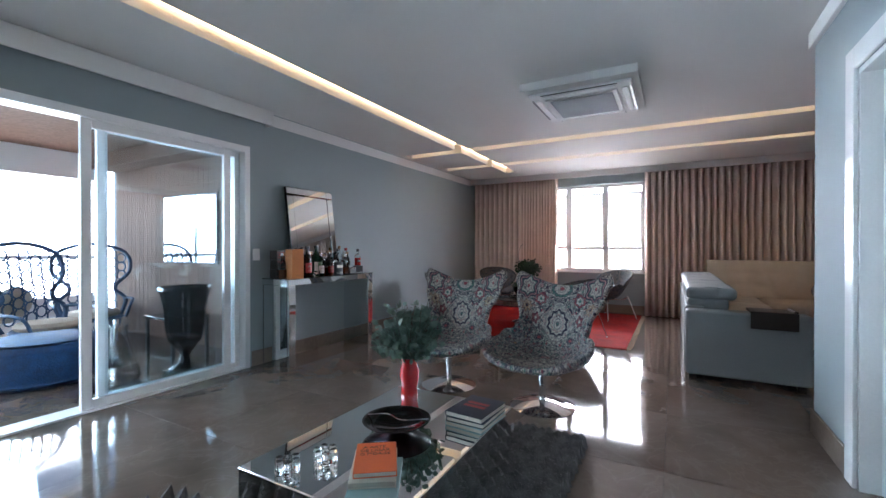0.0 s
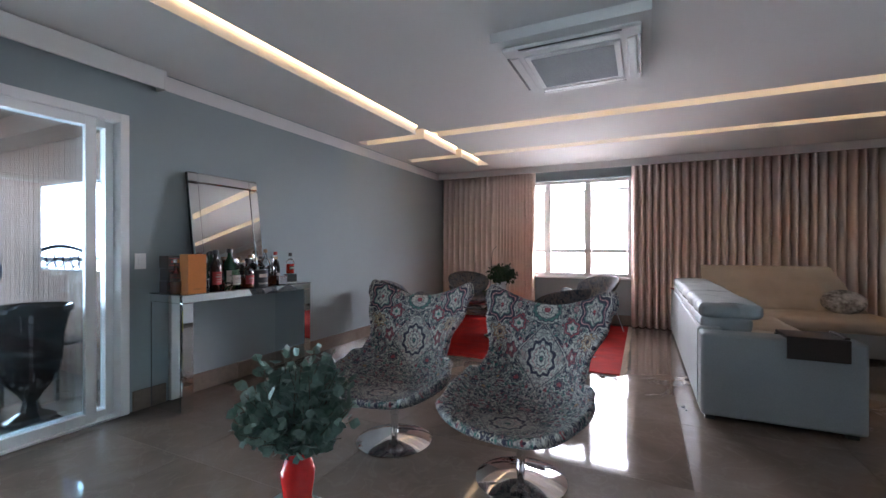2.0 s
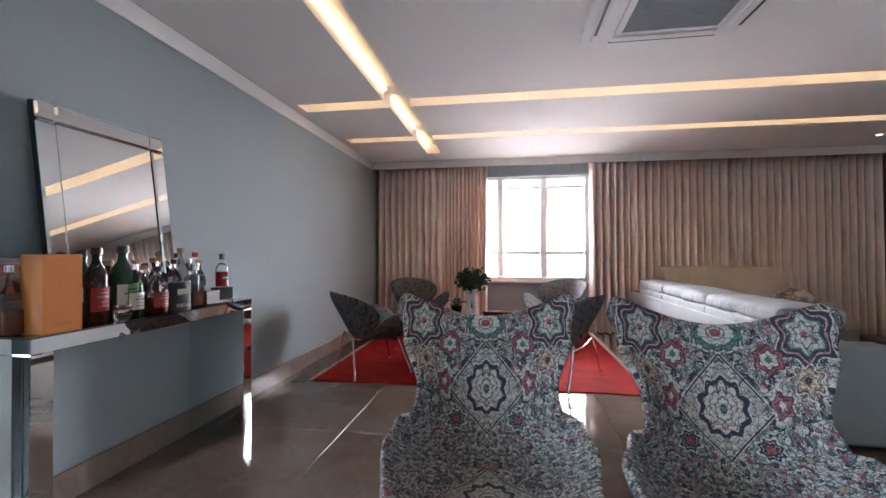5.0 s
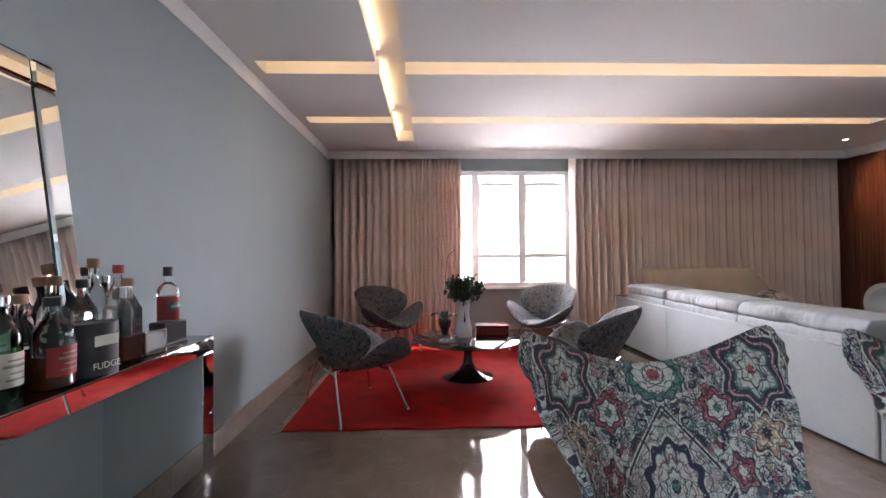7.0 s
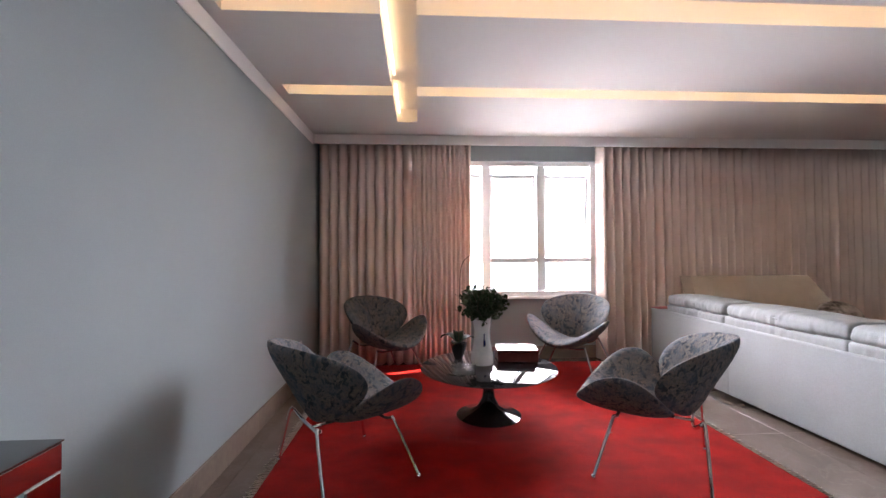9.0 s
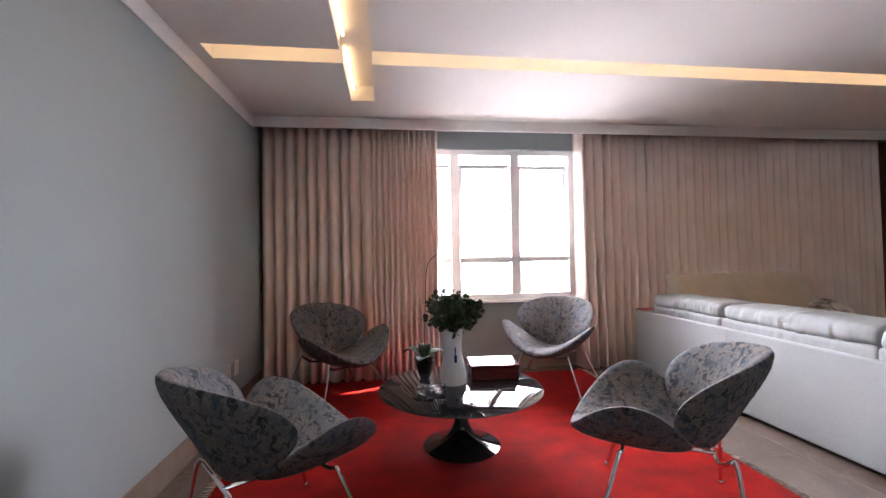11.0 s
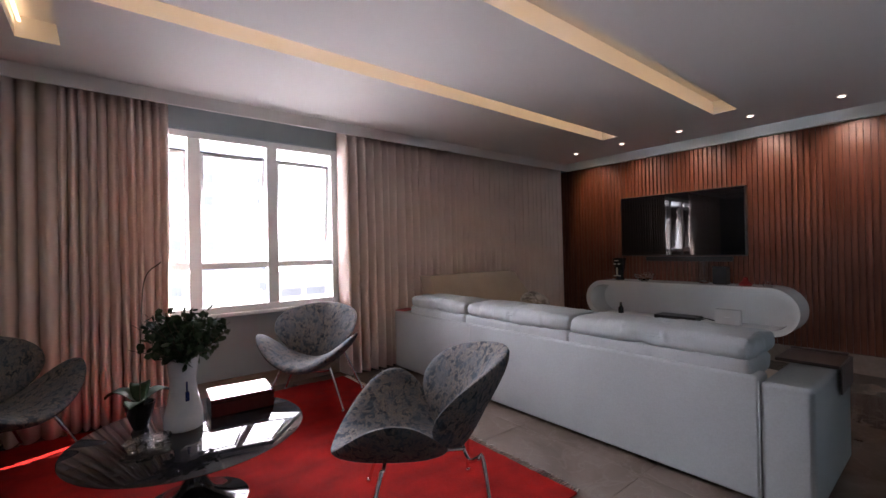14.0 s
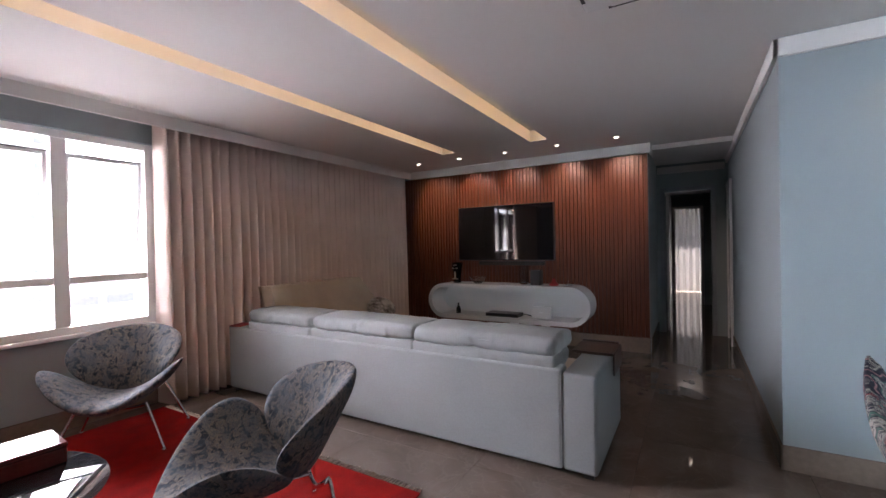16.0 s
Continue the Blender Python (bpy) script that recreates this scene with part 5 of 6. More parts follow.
def tulip_table():
    t = thing("coffee_table", pose(TX, TY, 0.013), "round black marble table on a black trumpet base", "table")
    h = TZ - 0.013
    part("tabletop", lathe(((0, h - 0.022), (0.48, h - 0.022), (0.525, h - 0.008), (0.53, h - 0.003), (0.525, h), (0, h)), 96), MARBLE, t)
    part("base", lathe(((0, 0), (0.245, 0), (0.25, 0.006), (0.22, 0.014), (0.15, 0.034), (0.085, 0.075), (0.05, 0.14), (0.04, 0.22), (0.045, 0.29), (0.07, 0.345), (0.13, h - 0.023), (0, h - 0.023)), 56), BLACK_GLOSS, t)


tulip_table()


def leaf_spray(bm, root, tips, rng, size, per, stems=None):
    """Round leaves in pairs along bent twigs."""
    for tip in tips:
        tip = Vector(tip)
        root = Vector(root)
        mid = (root + tip) / 2 + Vector((rng.uniform(-1, 1), rng.uniform(-1, 1), rng.uniform(0, 1))) * 0.03
        pts = curve((root, mid, tip), 10)
        if stems is not None:
            tube(pts, [0.003 - 0.0018 * i / 10 for i in range(11)], 4, stems)
        for k in range(per):
            f = 0.3 + 0.7 * (k + rng.random()) / per
            p = pts[min(10, int(f * 10))]
            d = Vector((rng.gauss(0, 1), rng.gauss(0, 1), rng.gauss(0.2, 0.7))).normalized()
            n = d.cross(Vector((rng.gauss(0, 1), rng.gauss(0, 1), rng.gauss(0, 1)))).normalized()
            s = d.cross(n)
            l = size * rng.uniform(0.65, 1.15)
            w = l * rng.uniform(0.38, 0.5)
            o = p + d * l * 0.2
            ring = [o, o + d * l * 0.3 + s * w * 0.85, o + d * l * 0.65 + s * w, o + d * l - n * l * 0.12, o + d * l * 0.65 - s * w, o + d * l * 0.3 - s * w * 0.85]
            vs = [bm.verts.new(q) for q in ring]
            c = bm.verts.new(o + d * l * 0.5 + n * l * 0.08)
            for i in range(6):
                bm.faces.new((vs[i], vs[(i + 1) % 6], c))


def foliage(parent, centre, spread, height, twigs, per, size, seed, material, root):
    rng = random.Random(seed)
    tips = []
    for _ in range(twigs):
        t, q = rng.uniform(0, 2 * math.pi), math.sqrt(rng.random())
        z = rng.uniform(-0.35, 1.0)
        r = spread * q * math.sqrt(max(0.1, 1 - max(0.0, z) ** 2 * 0.7)) * rng.uniform(0.75, 1.15)
        tips.append((centre[0] + r * math.cos(t), centre[1] + r * math.sin(t), centre[2] + z * height))
    leaves, stems = BM(), BM()
    leaf_spray(leaves, root, tips, rng, size, per, stems)
    tagged(part("foliage", leaves, material, parent, "many small leaves", smooth=False), kind="stuff")
    part("stalk", stems, STEM, parent)


def milk_vase():
    glassy = surface("milky_glass", (0.72, 0.73, 0.74), (0.6, 0.63, 0.68), 0.12, scale=7, fine=25, bump=0.02)
    v = thing("vase", pose(TX - 0.035, TY + 0.09, TZ), "tall white milky glass vase holding leafy green branches", "vase")
    part("body", lathe(((0, 0), (0.085, 0), (0.092, 0.01), (0.09, 0.07), (0.064, 0.19), (0.061, 0.25), (0.076, 0.375), (0.07, 0.375), (0.055, 0.25), (0.058, 0.19), (0.082, 0.07), (0, 0.02)), 40), glassy, v)
    bm = BM()
    box(bm, 0.0, 0.018, -0.0775, -0.062, 0.15, 0.2, 0.004, 1)
    box(bm, 0.004, 0.012, -0.07, -0.06, 0.2, 0.25, 0.003, 1)
    part("streak", bm, surface("cobalt_glass", (0.02, 0.035, 0.16), rough=0.1), v, "cobalt blue streak")
    foliage(v, (0, 0, 0.475), 0.25, 0.15, 95, 13, 0.042, 5, DARK_LEAF, (0, 0, 0.31))


milk_vase()


def orchid():
    o = thing("orchid_pot", pose(TX - 0.22, TY + 0.13, TZ), "dark glass pot with a small orchid's broad leaves and bare spike", "plant")
    part("pot", lathe(((0, 0), (0.035, 0), (0.04, 0.01), (0.03, 0.03), (0.055, 0.1), (0.068, 0.16), (0.06, 0.16), (0.045, 0.1), (0, 0.05)), 28), BLACK_GLOSS, o)
    for k, (t, l, z) in enumerate(((20, 0.15, 0.05), (150, 0.16, 0.07), (250, 0.13, 0.03), (85, 0.12, 0.09))):
        d = Vector((math.cos(radians(t)), math.sin(radians(t)), 0))
        s = Vector((-d.y, d.x, 0))
        bm = BM()
        rows = []
        for i in range(9):
            f = i / 8
            p = d * l * f + Vector((0, 0, 0.15 + z * math.sin(f * 2.6)))
            w = 0.044 * math.sin(math.pi * (0.08 + 0.9 * f)) ** 0.7
            rows.append([bm.verts.new(p + s * w * q + Vector((0, 0, 0.012 * q * q))) for q in (-1, -0.5, 0, 0.5, 1)])
        for a, b in zip(rows, rows[1:]):
            for i in range(4):
                bm.faces.new((a[i], a[i + 1], b[i + 1], b[i]))
        ob = part("leaf", bm, DARK_LEAF, o)
        ob.modifiers.new("thickness", "SOLIDIFY").thickness = 0.003
    part("spike", tube(curve(((0, 0, 0.15), (0.01, 0.01, 0.5), (0.03, 0.02, 0.78), (0.1, 0.0, 0.87)), 20), 0.003, 5), STEM, o, "thin bare flower spike")


orchid()


def lidded_box():
    b = thing("lacquer_box", pose(TX + 0.27, TY + 0.22, TZ, 0, 0, -4), "red-brown lacquered box with a pale glossy lid", "box")
    lac = surface("maroon_lacquer", (0.1, 0.014, 0.012), (0.07, 0.01, 0.009), 0.08, bump=0, spread=0.04)
    part("body", boxed(-0.165, 0.165, -0.125, 0.125, 0, 0.075, 0.004, 1), lac, b)
    part("lid", boxed(-0.168, 0.168, -0.128, 0.128, 0.0765, 0.1, 0.004, 1), lac, b, "glossy maroon lid")


lidded_box()
for _p, _s in (((TX - 0.24, TY - 0.08), 1.0), ((TX - 0.15, TY - 0.04), 0.8), ((TX - 0.16, TY - 0.12), 0.7)):
    solid("crystal_dish", lathe([(r * _s, z * _s) for r, z in ((0, 0), (0.03, 0.0), (0.055, 0.02), (0.06, 0.04), (0.054, 0.04), (0.045, 0.022), (0, 0.012))], 14), CRYSTAL, "small clear crystal dish", "dish", pose(*_p, TZ), "crystal on the table")


# ---- sofa ----
SX, SY0, SY1 = 3.85, -3.52, 0.02


def cushion(parent, name, x0, x1, y0, y1, z0, z1, material, seed, label="", soft=0.06, wrinkle=0.012):
    """Soft upholstered block with puffed faces and creases."""
    bm = BM()
    nx, ny, nz = 24, max(8, int((y1 - y0) / 0.013)), 10
    rng = Vector((seed * 3.1, seed * 1.7, seed))
    cx, cy, cz = (x0 + x1) / 2, (y0 + y1) / 2, (z0 + z1) / 2
    hx, hy, hz = (x1 - x0) / 2, (y1 - y0) / 2, (z1 - z0) / 2
    seen = {}

    def vert(i, j, k):
        key = (i, j, k)
        if key not in seen:
            a, b, c = 2 * i / nx - 1, 2 * j / ny - 1, 2 * k / nz - 1
            p = Vector((a * hx, b * hy, c * hz))
            q = Vector((max(-hx + soft, min(hx - soft, p.x)), max(-hy + soft, min(hy - soft, p.y)), max(-hz + soft, min(hz - soft, p.z)))) if soft < min(hx, hy, hz) else p * 0.5
            d = p - q
            if d.length > 1e-6:
                p = q + d.normalized() * min(soft, d.length) if soft < min(hx, hy, hz) else p
            puff = 1 + 0.28 * (1 - b ** 4) * (1 - a * a)
            p = Vector((p.x, p.y, p.z * puff))
            w = 0.9 * noise.noise(Vector((p.x * 6, p.y * 3.5, p.z * 6)) + rng)
            w += 0.8 * (0.25 - abs(noise.noise(Vector((p.x * 5 + p.y * 6, p.y * 7 - p.x * 4, p.z * 5)) + rng)))
            w += 0.5 * (0.25 - abs(noise.noise(Vector((p.x * 11 + p.y * 9, p.y * 15 - p.x * 6, p.z * 11)) + rng)))
            w += 0.8 * (0.25 - abs(noise.noise(Vector((p.x * 5, p.y * 30, p.z * 5)) + rng))) * a * a
            p += p.normalized() * w * wrinkle
            seen[key] = bm.verts.new(p + Vector((cx, cy, cz)))
        return seen[key]

    for i in range(nx):
        for j in range(ny):
            for k in (0, nz):
                bm.faces.new((vert(i, j, k), vert(i + 1, j, k), vert(i + 1, j + 1, k), vert(i, j + 1, k)))
    for i in range(nx):
        for k in range(nz):
            for j in (0, ny):
                bm.faces.new((vert(i, j, k), vert(i + 1, j, k), vert(i + 1, j, k + 1), vert(i, j, k + 1)))
    for j in range(ny):
        for k in range(nz):
            for i in (0, nx):
                bm.faces.new((vert(i, j, k), vert(i, j + 1, k), vert(i, j + 1, k + 1), vert(i, j, k + 1)))
    return part(name, bm, material, parent, label, angle=80)


def sofa():
    s = thing("corner_sofa", pose(0, 0, 0), "large off-white corner sofa with loose back cushions, seen from behind", "sofa")
    part("back_panel", boxed(SX, SX + 0.16, SY0 + 0.21, SY1, 0.03, 0.64, 0.018, 3), LINEN, s)
    part("arm", boxed(SX, SX + 0.92, SY0, SY0 + 0.207, 0.03, 0.625, 0.025, 3), LINEN, s)
    bm = BM()
    box(bm, SX + 0.162, SX + 0.95, SY0 + 0.21, SY1, 0.04, 0.3, 0.015, 2)
    box(bm, SX + 0.952, SX + 2.15, -0.98, SY1, 0.04, 0.3, 0.015, 2)
    part("base", bm, LINEN, s)
    part("back_panel", boxed(SX + 0.162, SX + 2.1, SY1 - 0.16, SY1 - 0.001, 0.31, 0.64, 0.018, 3), LINEN, s)
    for k, (a, b) in enumerate(((-3.29, -2.2), (-2.19, -1.1), (-1.09, -0.16))):
        cushion(s, "seat_cushion", SX + 0.2, SX + 1.0, a, b, 0.29, 0.46, BEIGE, k, "beige tufted seat cushion")
    cushion(s, "seat_cushion", SX + 1.01, SX + 2.15, -1.0, -0.16, 0.29, 0.45, BEIGE, 7, "beige tufted chaise cushion")
    for k, (a, b) in enumerate(((-3.27, -2.2), (-2.21, -1.12), (-1.13, -0.26))):
        c = cushion(s, "back_cushion", SX + 0.02, SX + 0.36, a, b, 0.6, 0.71, LINEN, k + 11, "creased off-white head cushion", 0.03, 0.016)
        cushion(s, "back_cushion", SX + 0.015, SX + 0.42, a - 0.01, b - 0.03, 0.705, 0.815, LINEN, k + 21, "creased off-white head cushion", 0.04, 0.026)
        pipe = BM()
        tube(curve(((SX + 0.05, a + 0.04, 0.755), (SX + 0.028, (a * 2 + b) / 3, 0.765), (SX + 0.028, (a + b * 2) / 3, 0.765), (SX + 0.05, b - 0.04, 0.755)), 30), 0.006, 6, pipe)
        for q in (a + 0.03, b - 0.03):
            tube(curve(((SX + 0.05, q, 0.755), (SX + 0.12, q, 0.808), (SX + 0.3, q, 0.812), (SX + 0.38, q, 0.755)), 20), 0.006, 6, pipe)
        part("piping", pipe, LINEN, c)
    for y, r in ((SY0 + 0.209, 0.004), (-1.2, 0.002)):
        part("seam", tube(((SX - 0.001, y, 0.05), (SX - 0.001, y, 0.62)), r, 6), LINEN, s)
    for x, y in ((SX + 0.06, SY0 + 0.06), (SX + 0.85, SY0 + 0.06), (SX + 0.06, -0.06), (SX + 2.0, -0.9), (SX + 2.0, -0.06)):
        part("foot", boxed(x - 0.03, x + 0.03, y - 0.03, y + 0.03, 0, 0.04), BLACK, s)
    bm = BM()
    nx, ny = 46, 20
    g = []
    for i in range(nx + 1):
        row = []
        for j in range(ny + 1):
            u, v = i / nx, j / ny
            tuft = 0.016 * (abs(math.sin(u * math.pi * 6)) * abs(math.sin(v * math.pi * 3))) ** 0.4
            row.append((SX + 0.36 + u * (1.4 + 0.28 * (1 - v)), v * 0.54, tuft))
        g.append(row)
    front = [[bm.verts.new((x, SY1 - 0.36 + t_ * 0.22 * 2 - q - 0.06, 0.46 + t_)) for x, t_, q in row] for row in g]
    rear = [[bm.verts.new((x, SY1 - 0.28 + t_ * 0.22 * 2 + 0.06, 0.46 + t_)) for x, t_, q in row] for row in g]
    for sh, flip in ((front, 0), (rear, 1)):
        for i in range(nx):
            for j in range(ny):
                bm.faces.new((sh[i][j], sh[i + 1][j], sh[i + 1][j + 1], sh[i][j + 1]))
    for i in range(nx):
        for j in (0, ny):
            bm.faces.new((front[i][j], front[i + 1][j], rear[i + 1][j], rear[i][j]))
    for j in range(ny):
        for i in (0, nx):
            bm.faces.new((front[i][j], front[i][j + 1], rear[i][j + 1], rear[i][j]))
    part("back_cushion", bm, BEIGE, s, "tall beige tufted reclining back")


sofa()


def arm_tray():
    o = thing("arm_tray", pose(SX + 0.62, SY0 + 0.1, 0.628), "dark brown leather tray draped over the sofa arm", "tray")
    part("top", boxed(-0.13, 0.2, -0.115, 0.16, 0, 0.02, 0.005, 2), DARK_LEATHER, o)
    part("flap", boxed(-0.13, 0.2, -0.125, -0.114, -0.13, 0.018, 0.004, 1), DARK_LEATHER, o)
    part("rim", boxed(0.17, 0.2, -0.11, 0.15, 0.0205, 0.035, 0.004, 1), DARK_LEATHER, o)


arm_tray()
solid("pillow", puffed(lambda a, b: Vector((0.21 * a, 0.0, 0.17 * b)), 0.075, power=2.2), surface("brown_white_hide", (0.6, 0.57, 0.53), (0.06, 0.045, 0.04), 0.8, scale=9, fine=30), "brown and white spotted hide pillow on the sofa", "pillow", pose(SX + 1.78, -0.5, 0.6, -42, 0, -15))
solid("magazine", boxed(-0.1, 0.1, -0.07, 0.07, 0, 0.008, 0.002, 1), RED_LABEL, "red booklet lying on the sofa back", "book", pose(SX + 0.09, -0.07, 0.643, 0, 0, 12))
solid("remote_control", boxed(-0.03, 0.03, -0.09, 0.09, 0, 0.018, 0.006, 2), BLACK, "black remote control on the sofa seat", "remote", pose(SX + 0.75, -2.5, 0.475, 0, 0, 40))


# ---- television wall ----
def television():
    t = thing("television", pose(7.09, -1.64, 1.568), "large black flat television hung on the slatted wall", "television")
    part("body", boxed(-0.03, 0.03, -0.745, 0.745, -0.405, 0.405, 0.008, 2), BLACK, t)
    part("screen", boxed(-0.0325, -0.031, -0.733, 0.733, -0.39, 0.396), SCREEN, t, "glossy dark screen", smooth=False)
    part("bracket", boxed(0.031, 0.043, -0.2, 0.2, -0.2, 0.2), BLACK, t)
    s = thing("soundbar", pose(7.075, -1.745, 1.125), "slim black soundbar under the television", "soundbar")
    part("body", boxed(-0.04, 0.04, -0.5, 0.5, -0.03, 0.03, 0.015, 3), BLACK, s)
    bm = BM()
    for k in range(40):
        box(bm, -0.042, -0.0405, -0.45 + k * 0.0228, -0.44 + k * 0.0228, -0.018, 0.018)
    part("grille", bm, DARK_LEATHER, s)


television()


def floating_rack():
    r = thing("media_shelf", pose(6.93, -1.725, 0.58), "white lacquered wall shelf with rounded open ends", "shelf")
    L, H, T, D = 1.19, 0.255, 0.06, 0.2

    def stadium(rad, half, n=16):
        pts = []
        for k in range(n + 1):
            a = -math.pi / 2 + math.pi * k / n
            pts.append((half - 0.0 + rad * math.cos(a), rad * math.sin(a)))
        for k in range(n + 1):
            a = math.pi / 2 + math.pi * k / n
            pts.append((-half + rad * math.cos(a), rad * math.sin(a)))
        return pts

    half = L - H
    out, inn = stadium(H, half), stadium(H - T, half)
    bm = BM()
    vs = [[bm.verts.new((x, p[0], p[1])) for p in ring] for ring in (out, inn) for x in (-D, D)]
    n = len(out)
    for i in range(n):
        j = (i + 1) % n
        bm.faces.new((vs[0][i], vs[0][j], vs[1][j], vs[1][i]))
        bm.faces.new((vs[2][i], vs[2][j], vs[3][j], vs[3][i]))
        bm.faces.new((vs[0][i], vs[0][j], vs[2][j], vs[2][i]))
        bm.faces.new((vs[1][i], vs[1][j], vs[3][j], vs[3][i]))
    part("body", bm, LACQUER, r)
    bm = BM()
    vs = [bm.verts.new((D - 0.006, p[0], p[1])) for p in inn]
    ws = [bm.verts.new((D - 0.02, p[0], p[1])) for p in inn]
    bm.faces.new(vs)
    bm.faces.new(ws)
    for i in range(n):
        bm.faces.new((vs[i], vs[(i + 1) % n], ws[(i + 1) % n], ws[i]))
    part("back_panel", bm, LACQUER, r)
    for y in (-0.3, -0.55, -0.1):
        part("bracket", boxed(0.02, 0.2, y - 0.06, y + 0.06, -0.31, -0.257), ALU, r, "small white box fixed beneath")


floating_rack()
RZ, RS = 0.837, 0.387
_o = thing("carved_vase", pose(6.9, -0.95, RZ), "black and white carved mask vase", "vase")
part("body", lathe(((0, 0), (0.06, 0), (0.05, 0.05), (0.065, 0.16), (0.085, 0.3), (0.07, 0.3), (0.05, 0.15), (0, 0.1)), 24), BLACK_GLOSS, _o)
for _y, _z, _w, _h in ((-0.03, 0.22, 0.016, 0.008), (0.03, 0.22, 0.016, 0.008), (0.0, 0.12, 0.008, 0.05), (-0.025, 0.06, 0.02, 0.006), (0.025, 0.06, 0.02, 0.006), (0.0, 0.265, 0.03, 0.006)):
    part("inlay", boxed(-0.082, -0.06, _y - _w, _y + _w, _z - _h, _z + _h, 0.003, 1), PAPER, _o, "white carved mark")
solid("glass_bowl", lathe(((0, 0), (0.05, 0), (0.1, 0.04), (0.13, 0.1), (0.122, 0.1), (0.09, 0.04), (0, 0.015)), 28), GLASS, "shallow clear glass bowl on the shelf", "bowl", pose(6.88, -1.3, RZ))
_o = thing("speaker", pose(6.9, -2.18, RZ), "small dark cylinder speaker on the shelf", "speaker")
part("body", boxed(-0.07, 0.07, -0.07, 0.07, 0, 0.2, 0.012, 2), BLACK, _o)
part("base", boxed(-0.075, 0.075, -0.075, 0.075, 0.2005, 0.21, 0.004, 1), CHROME, _o)
solid("candle_glass", lathe(((0, 0), (0.05, 0), (0.055, 0.02), (0.055, 0.26), (0.05, 0.26), (0.05, 0.03), (0, 0.02)), 24), GLASS, "tall smoked glass candle holder", "candle holder", pose(6.95, -1.98, RZ))
solid("ornament", lathe(((0, 0), (0.06, 0), (0.065, 0.02), (0.03, 0.05), (0.02, 0.09), (0, 0.1)), 20), RED_LABEL, "small red and white ornament", "ornament", pose(6.88, -2.42, RZ))
solid("tea_light", lathe(((0, 0), (0.04, 0), (0.042, 0.05), (0.036, 0.05), (0.034, 0.01), (0, 0.01)), 20), GLASS, "small glass tea light holder", "candle holder", pose(6.88, -2.62, RZ))
solid("small_bottle", lathe(((0, 0), (0.035, 0), (0.035, 0.07), (0.014, 0.11), (0.014, 0.15), (0, 0.15)), 18), BLACK_GLOSS, "small dark bottle inside the shelf", "bottle", pose(6.86, -0.98, RS))
_o = thing("router", pose(6.87, -2.25, RS), "white rectangular modem standing in the shelf", "modem")
part("body", boxed(-0.03, 0.03, -0.13, 0.13, 0, 0.17, 0.012, 2), LACQUER, _o)
part("lamp", boxed(-0.0315, -0.03, -0.03, 0.03, 0.08, 0.09), ALU, _o)
_o = thing("media_player", pose(6.9, -1.7, RS), "flat black media player with loose cables", "media player")
part("body", boxed(-0.12, 0.12, -0.24, 0.24, 0, 0.045, 0.005, 1), BLACK, _o)
part("cable", tube(curve(((-0.05, -0.26, 0.01), (-0.08, -0.35, 0.05), (-0.02, -0.42, 0.02), (-0.09, -0.3, 0.06), (0.0, -0.2, 0.05)), 24), 0.004, 5), BLACK, _o)


def downlight(x, y, z, power, spread=75, aim=0.0):
    d = thing("downlight", pose(x, y, z), "small round recessed ceiling downlight, lit", "downlight", "ceiling downlights")
    part("ring", lathe(((0.026, -0.001), (0.038, -0.001), (0.04, -0.006), (0.028, -0.01), (0.026, -0.001)), 24), LACQUER, d)
    part("lens", lathe(((0, -0.003), (0.025, -0.003), (0.025, -0.005), (0, -0.005)), 24), SPOT, d)
    if power:
        lamp("downlight_beam", "SPOT", look((x, y, z - 0.02), (x + aim, y - 0.001, z - 1.0)), power, (1.0, 0.83, 0.62), spot=spread)


for _y in (-0.52, -1.2, -1.89, -2.58, -3.27):
    downlight(6.56, _y, CEIL, 5.2, 66, 1.15)
downlight(4.36, -5.0, CEIL, 0.7)
downlight(9.6, -3.95, 2.4, 0.15)


def air_conditioner():
    a = thing("air_conditioner", pose(3.04, -3.99, CEIL), "white ceiling cassette air conditioner in a gypsum box", "air conditioner")
    part("housing", boxed(-0.47, 0.47, -0.5, 0.5, -0.07, -0.001, 0.004, 1), WHITE, a)
    bm = BM()
    box(bm, -0.42, 0.42, -0.42, 0.42, -0.1, -0.071, 0.02, 3)
    plastic = surface("matt_white_plastic", (0.74, 0.74, 0.73), (0.68, 0.68, 0.67), 0.6, scale=2, fine=90, bump=0.02, spec=0.25)
    part("panel", bm, plastic, a)
    part("grille_frame", boxed(-0.3, 0.3, -0.3, 0.3, -0.115, -0.1005, 0.012, 2), plastic, a)
    g = surface("grey_grille", (0.32, 0.33, 0.34), (0.26, 0.27, 0.28), 0.6)
    bm = BM()
    box(bm, -0.26, 0.26, -0.26, 0.26, -0.118, -0.1155)
    for k in range(26):
        box(bm, -0.26, 0.26, -0.255 + k * 0.02, -0.249 + k * 0.02, -0.122, -0.118)
    part("grille", bm, g, a, "grey filter grille")
    for s in (-1, 1):
        part("louvre", boxed(-0.3, 0.3, s * 0.36 - 0.03, s * 0.36 + 0.03, -0.112, -0.1005, 0.006, 1), plastic, a)
        part("slot", boxed(-0.31, 0.31, s * 0.405 - 0.008, s * 0.405 + 0.008, -0.1035, -0.1005), BLACK, a)
        part("louvre", boxed(s * 0.36 - 0.03, s * 0.36 + 0.03, -0.3, 0.3, -0.112, -0.1005, 0.006, 1), plastic, a)
        part("slot", boxed(s * 0.405 - 0.008, s * 0.405 + 0.008, -0.31, 0.31, -0.1035, -0.1005), BLACK, a)


air_conditioner()


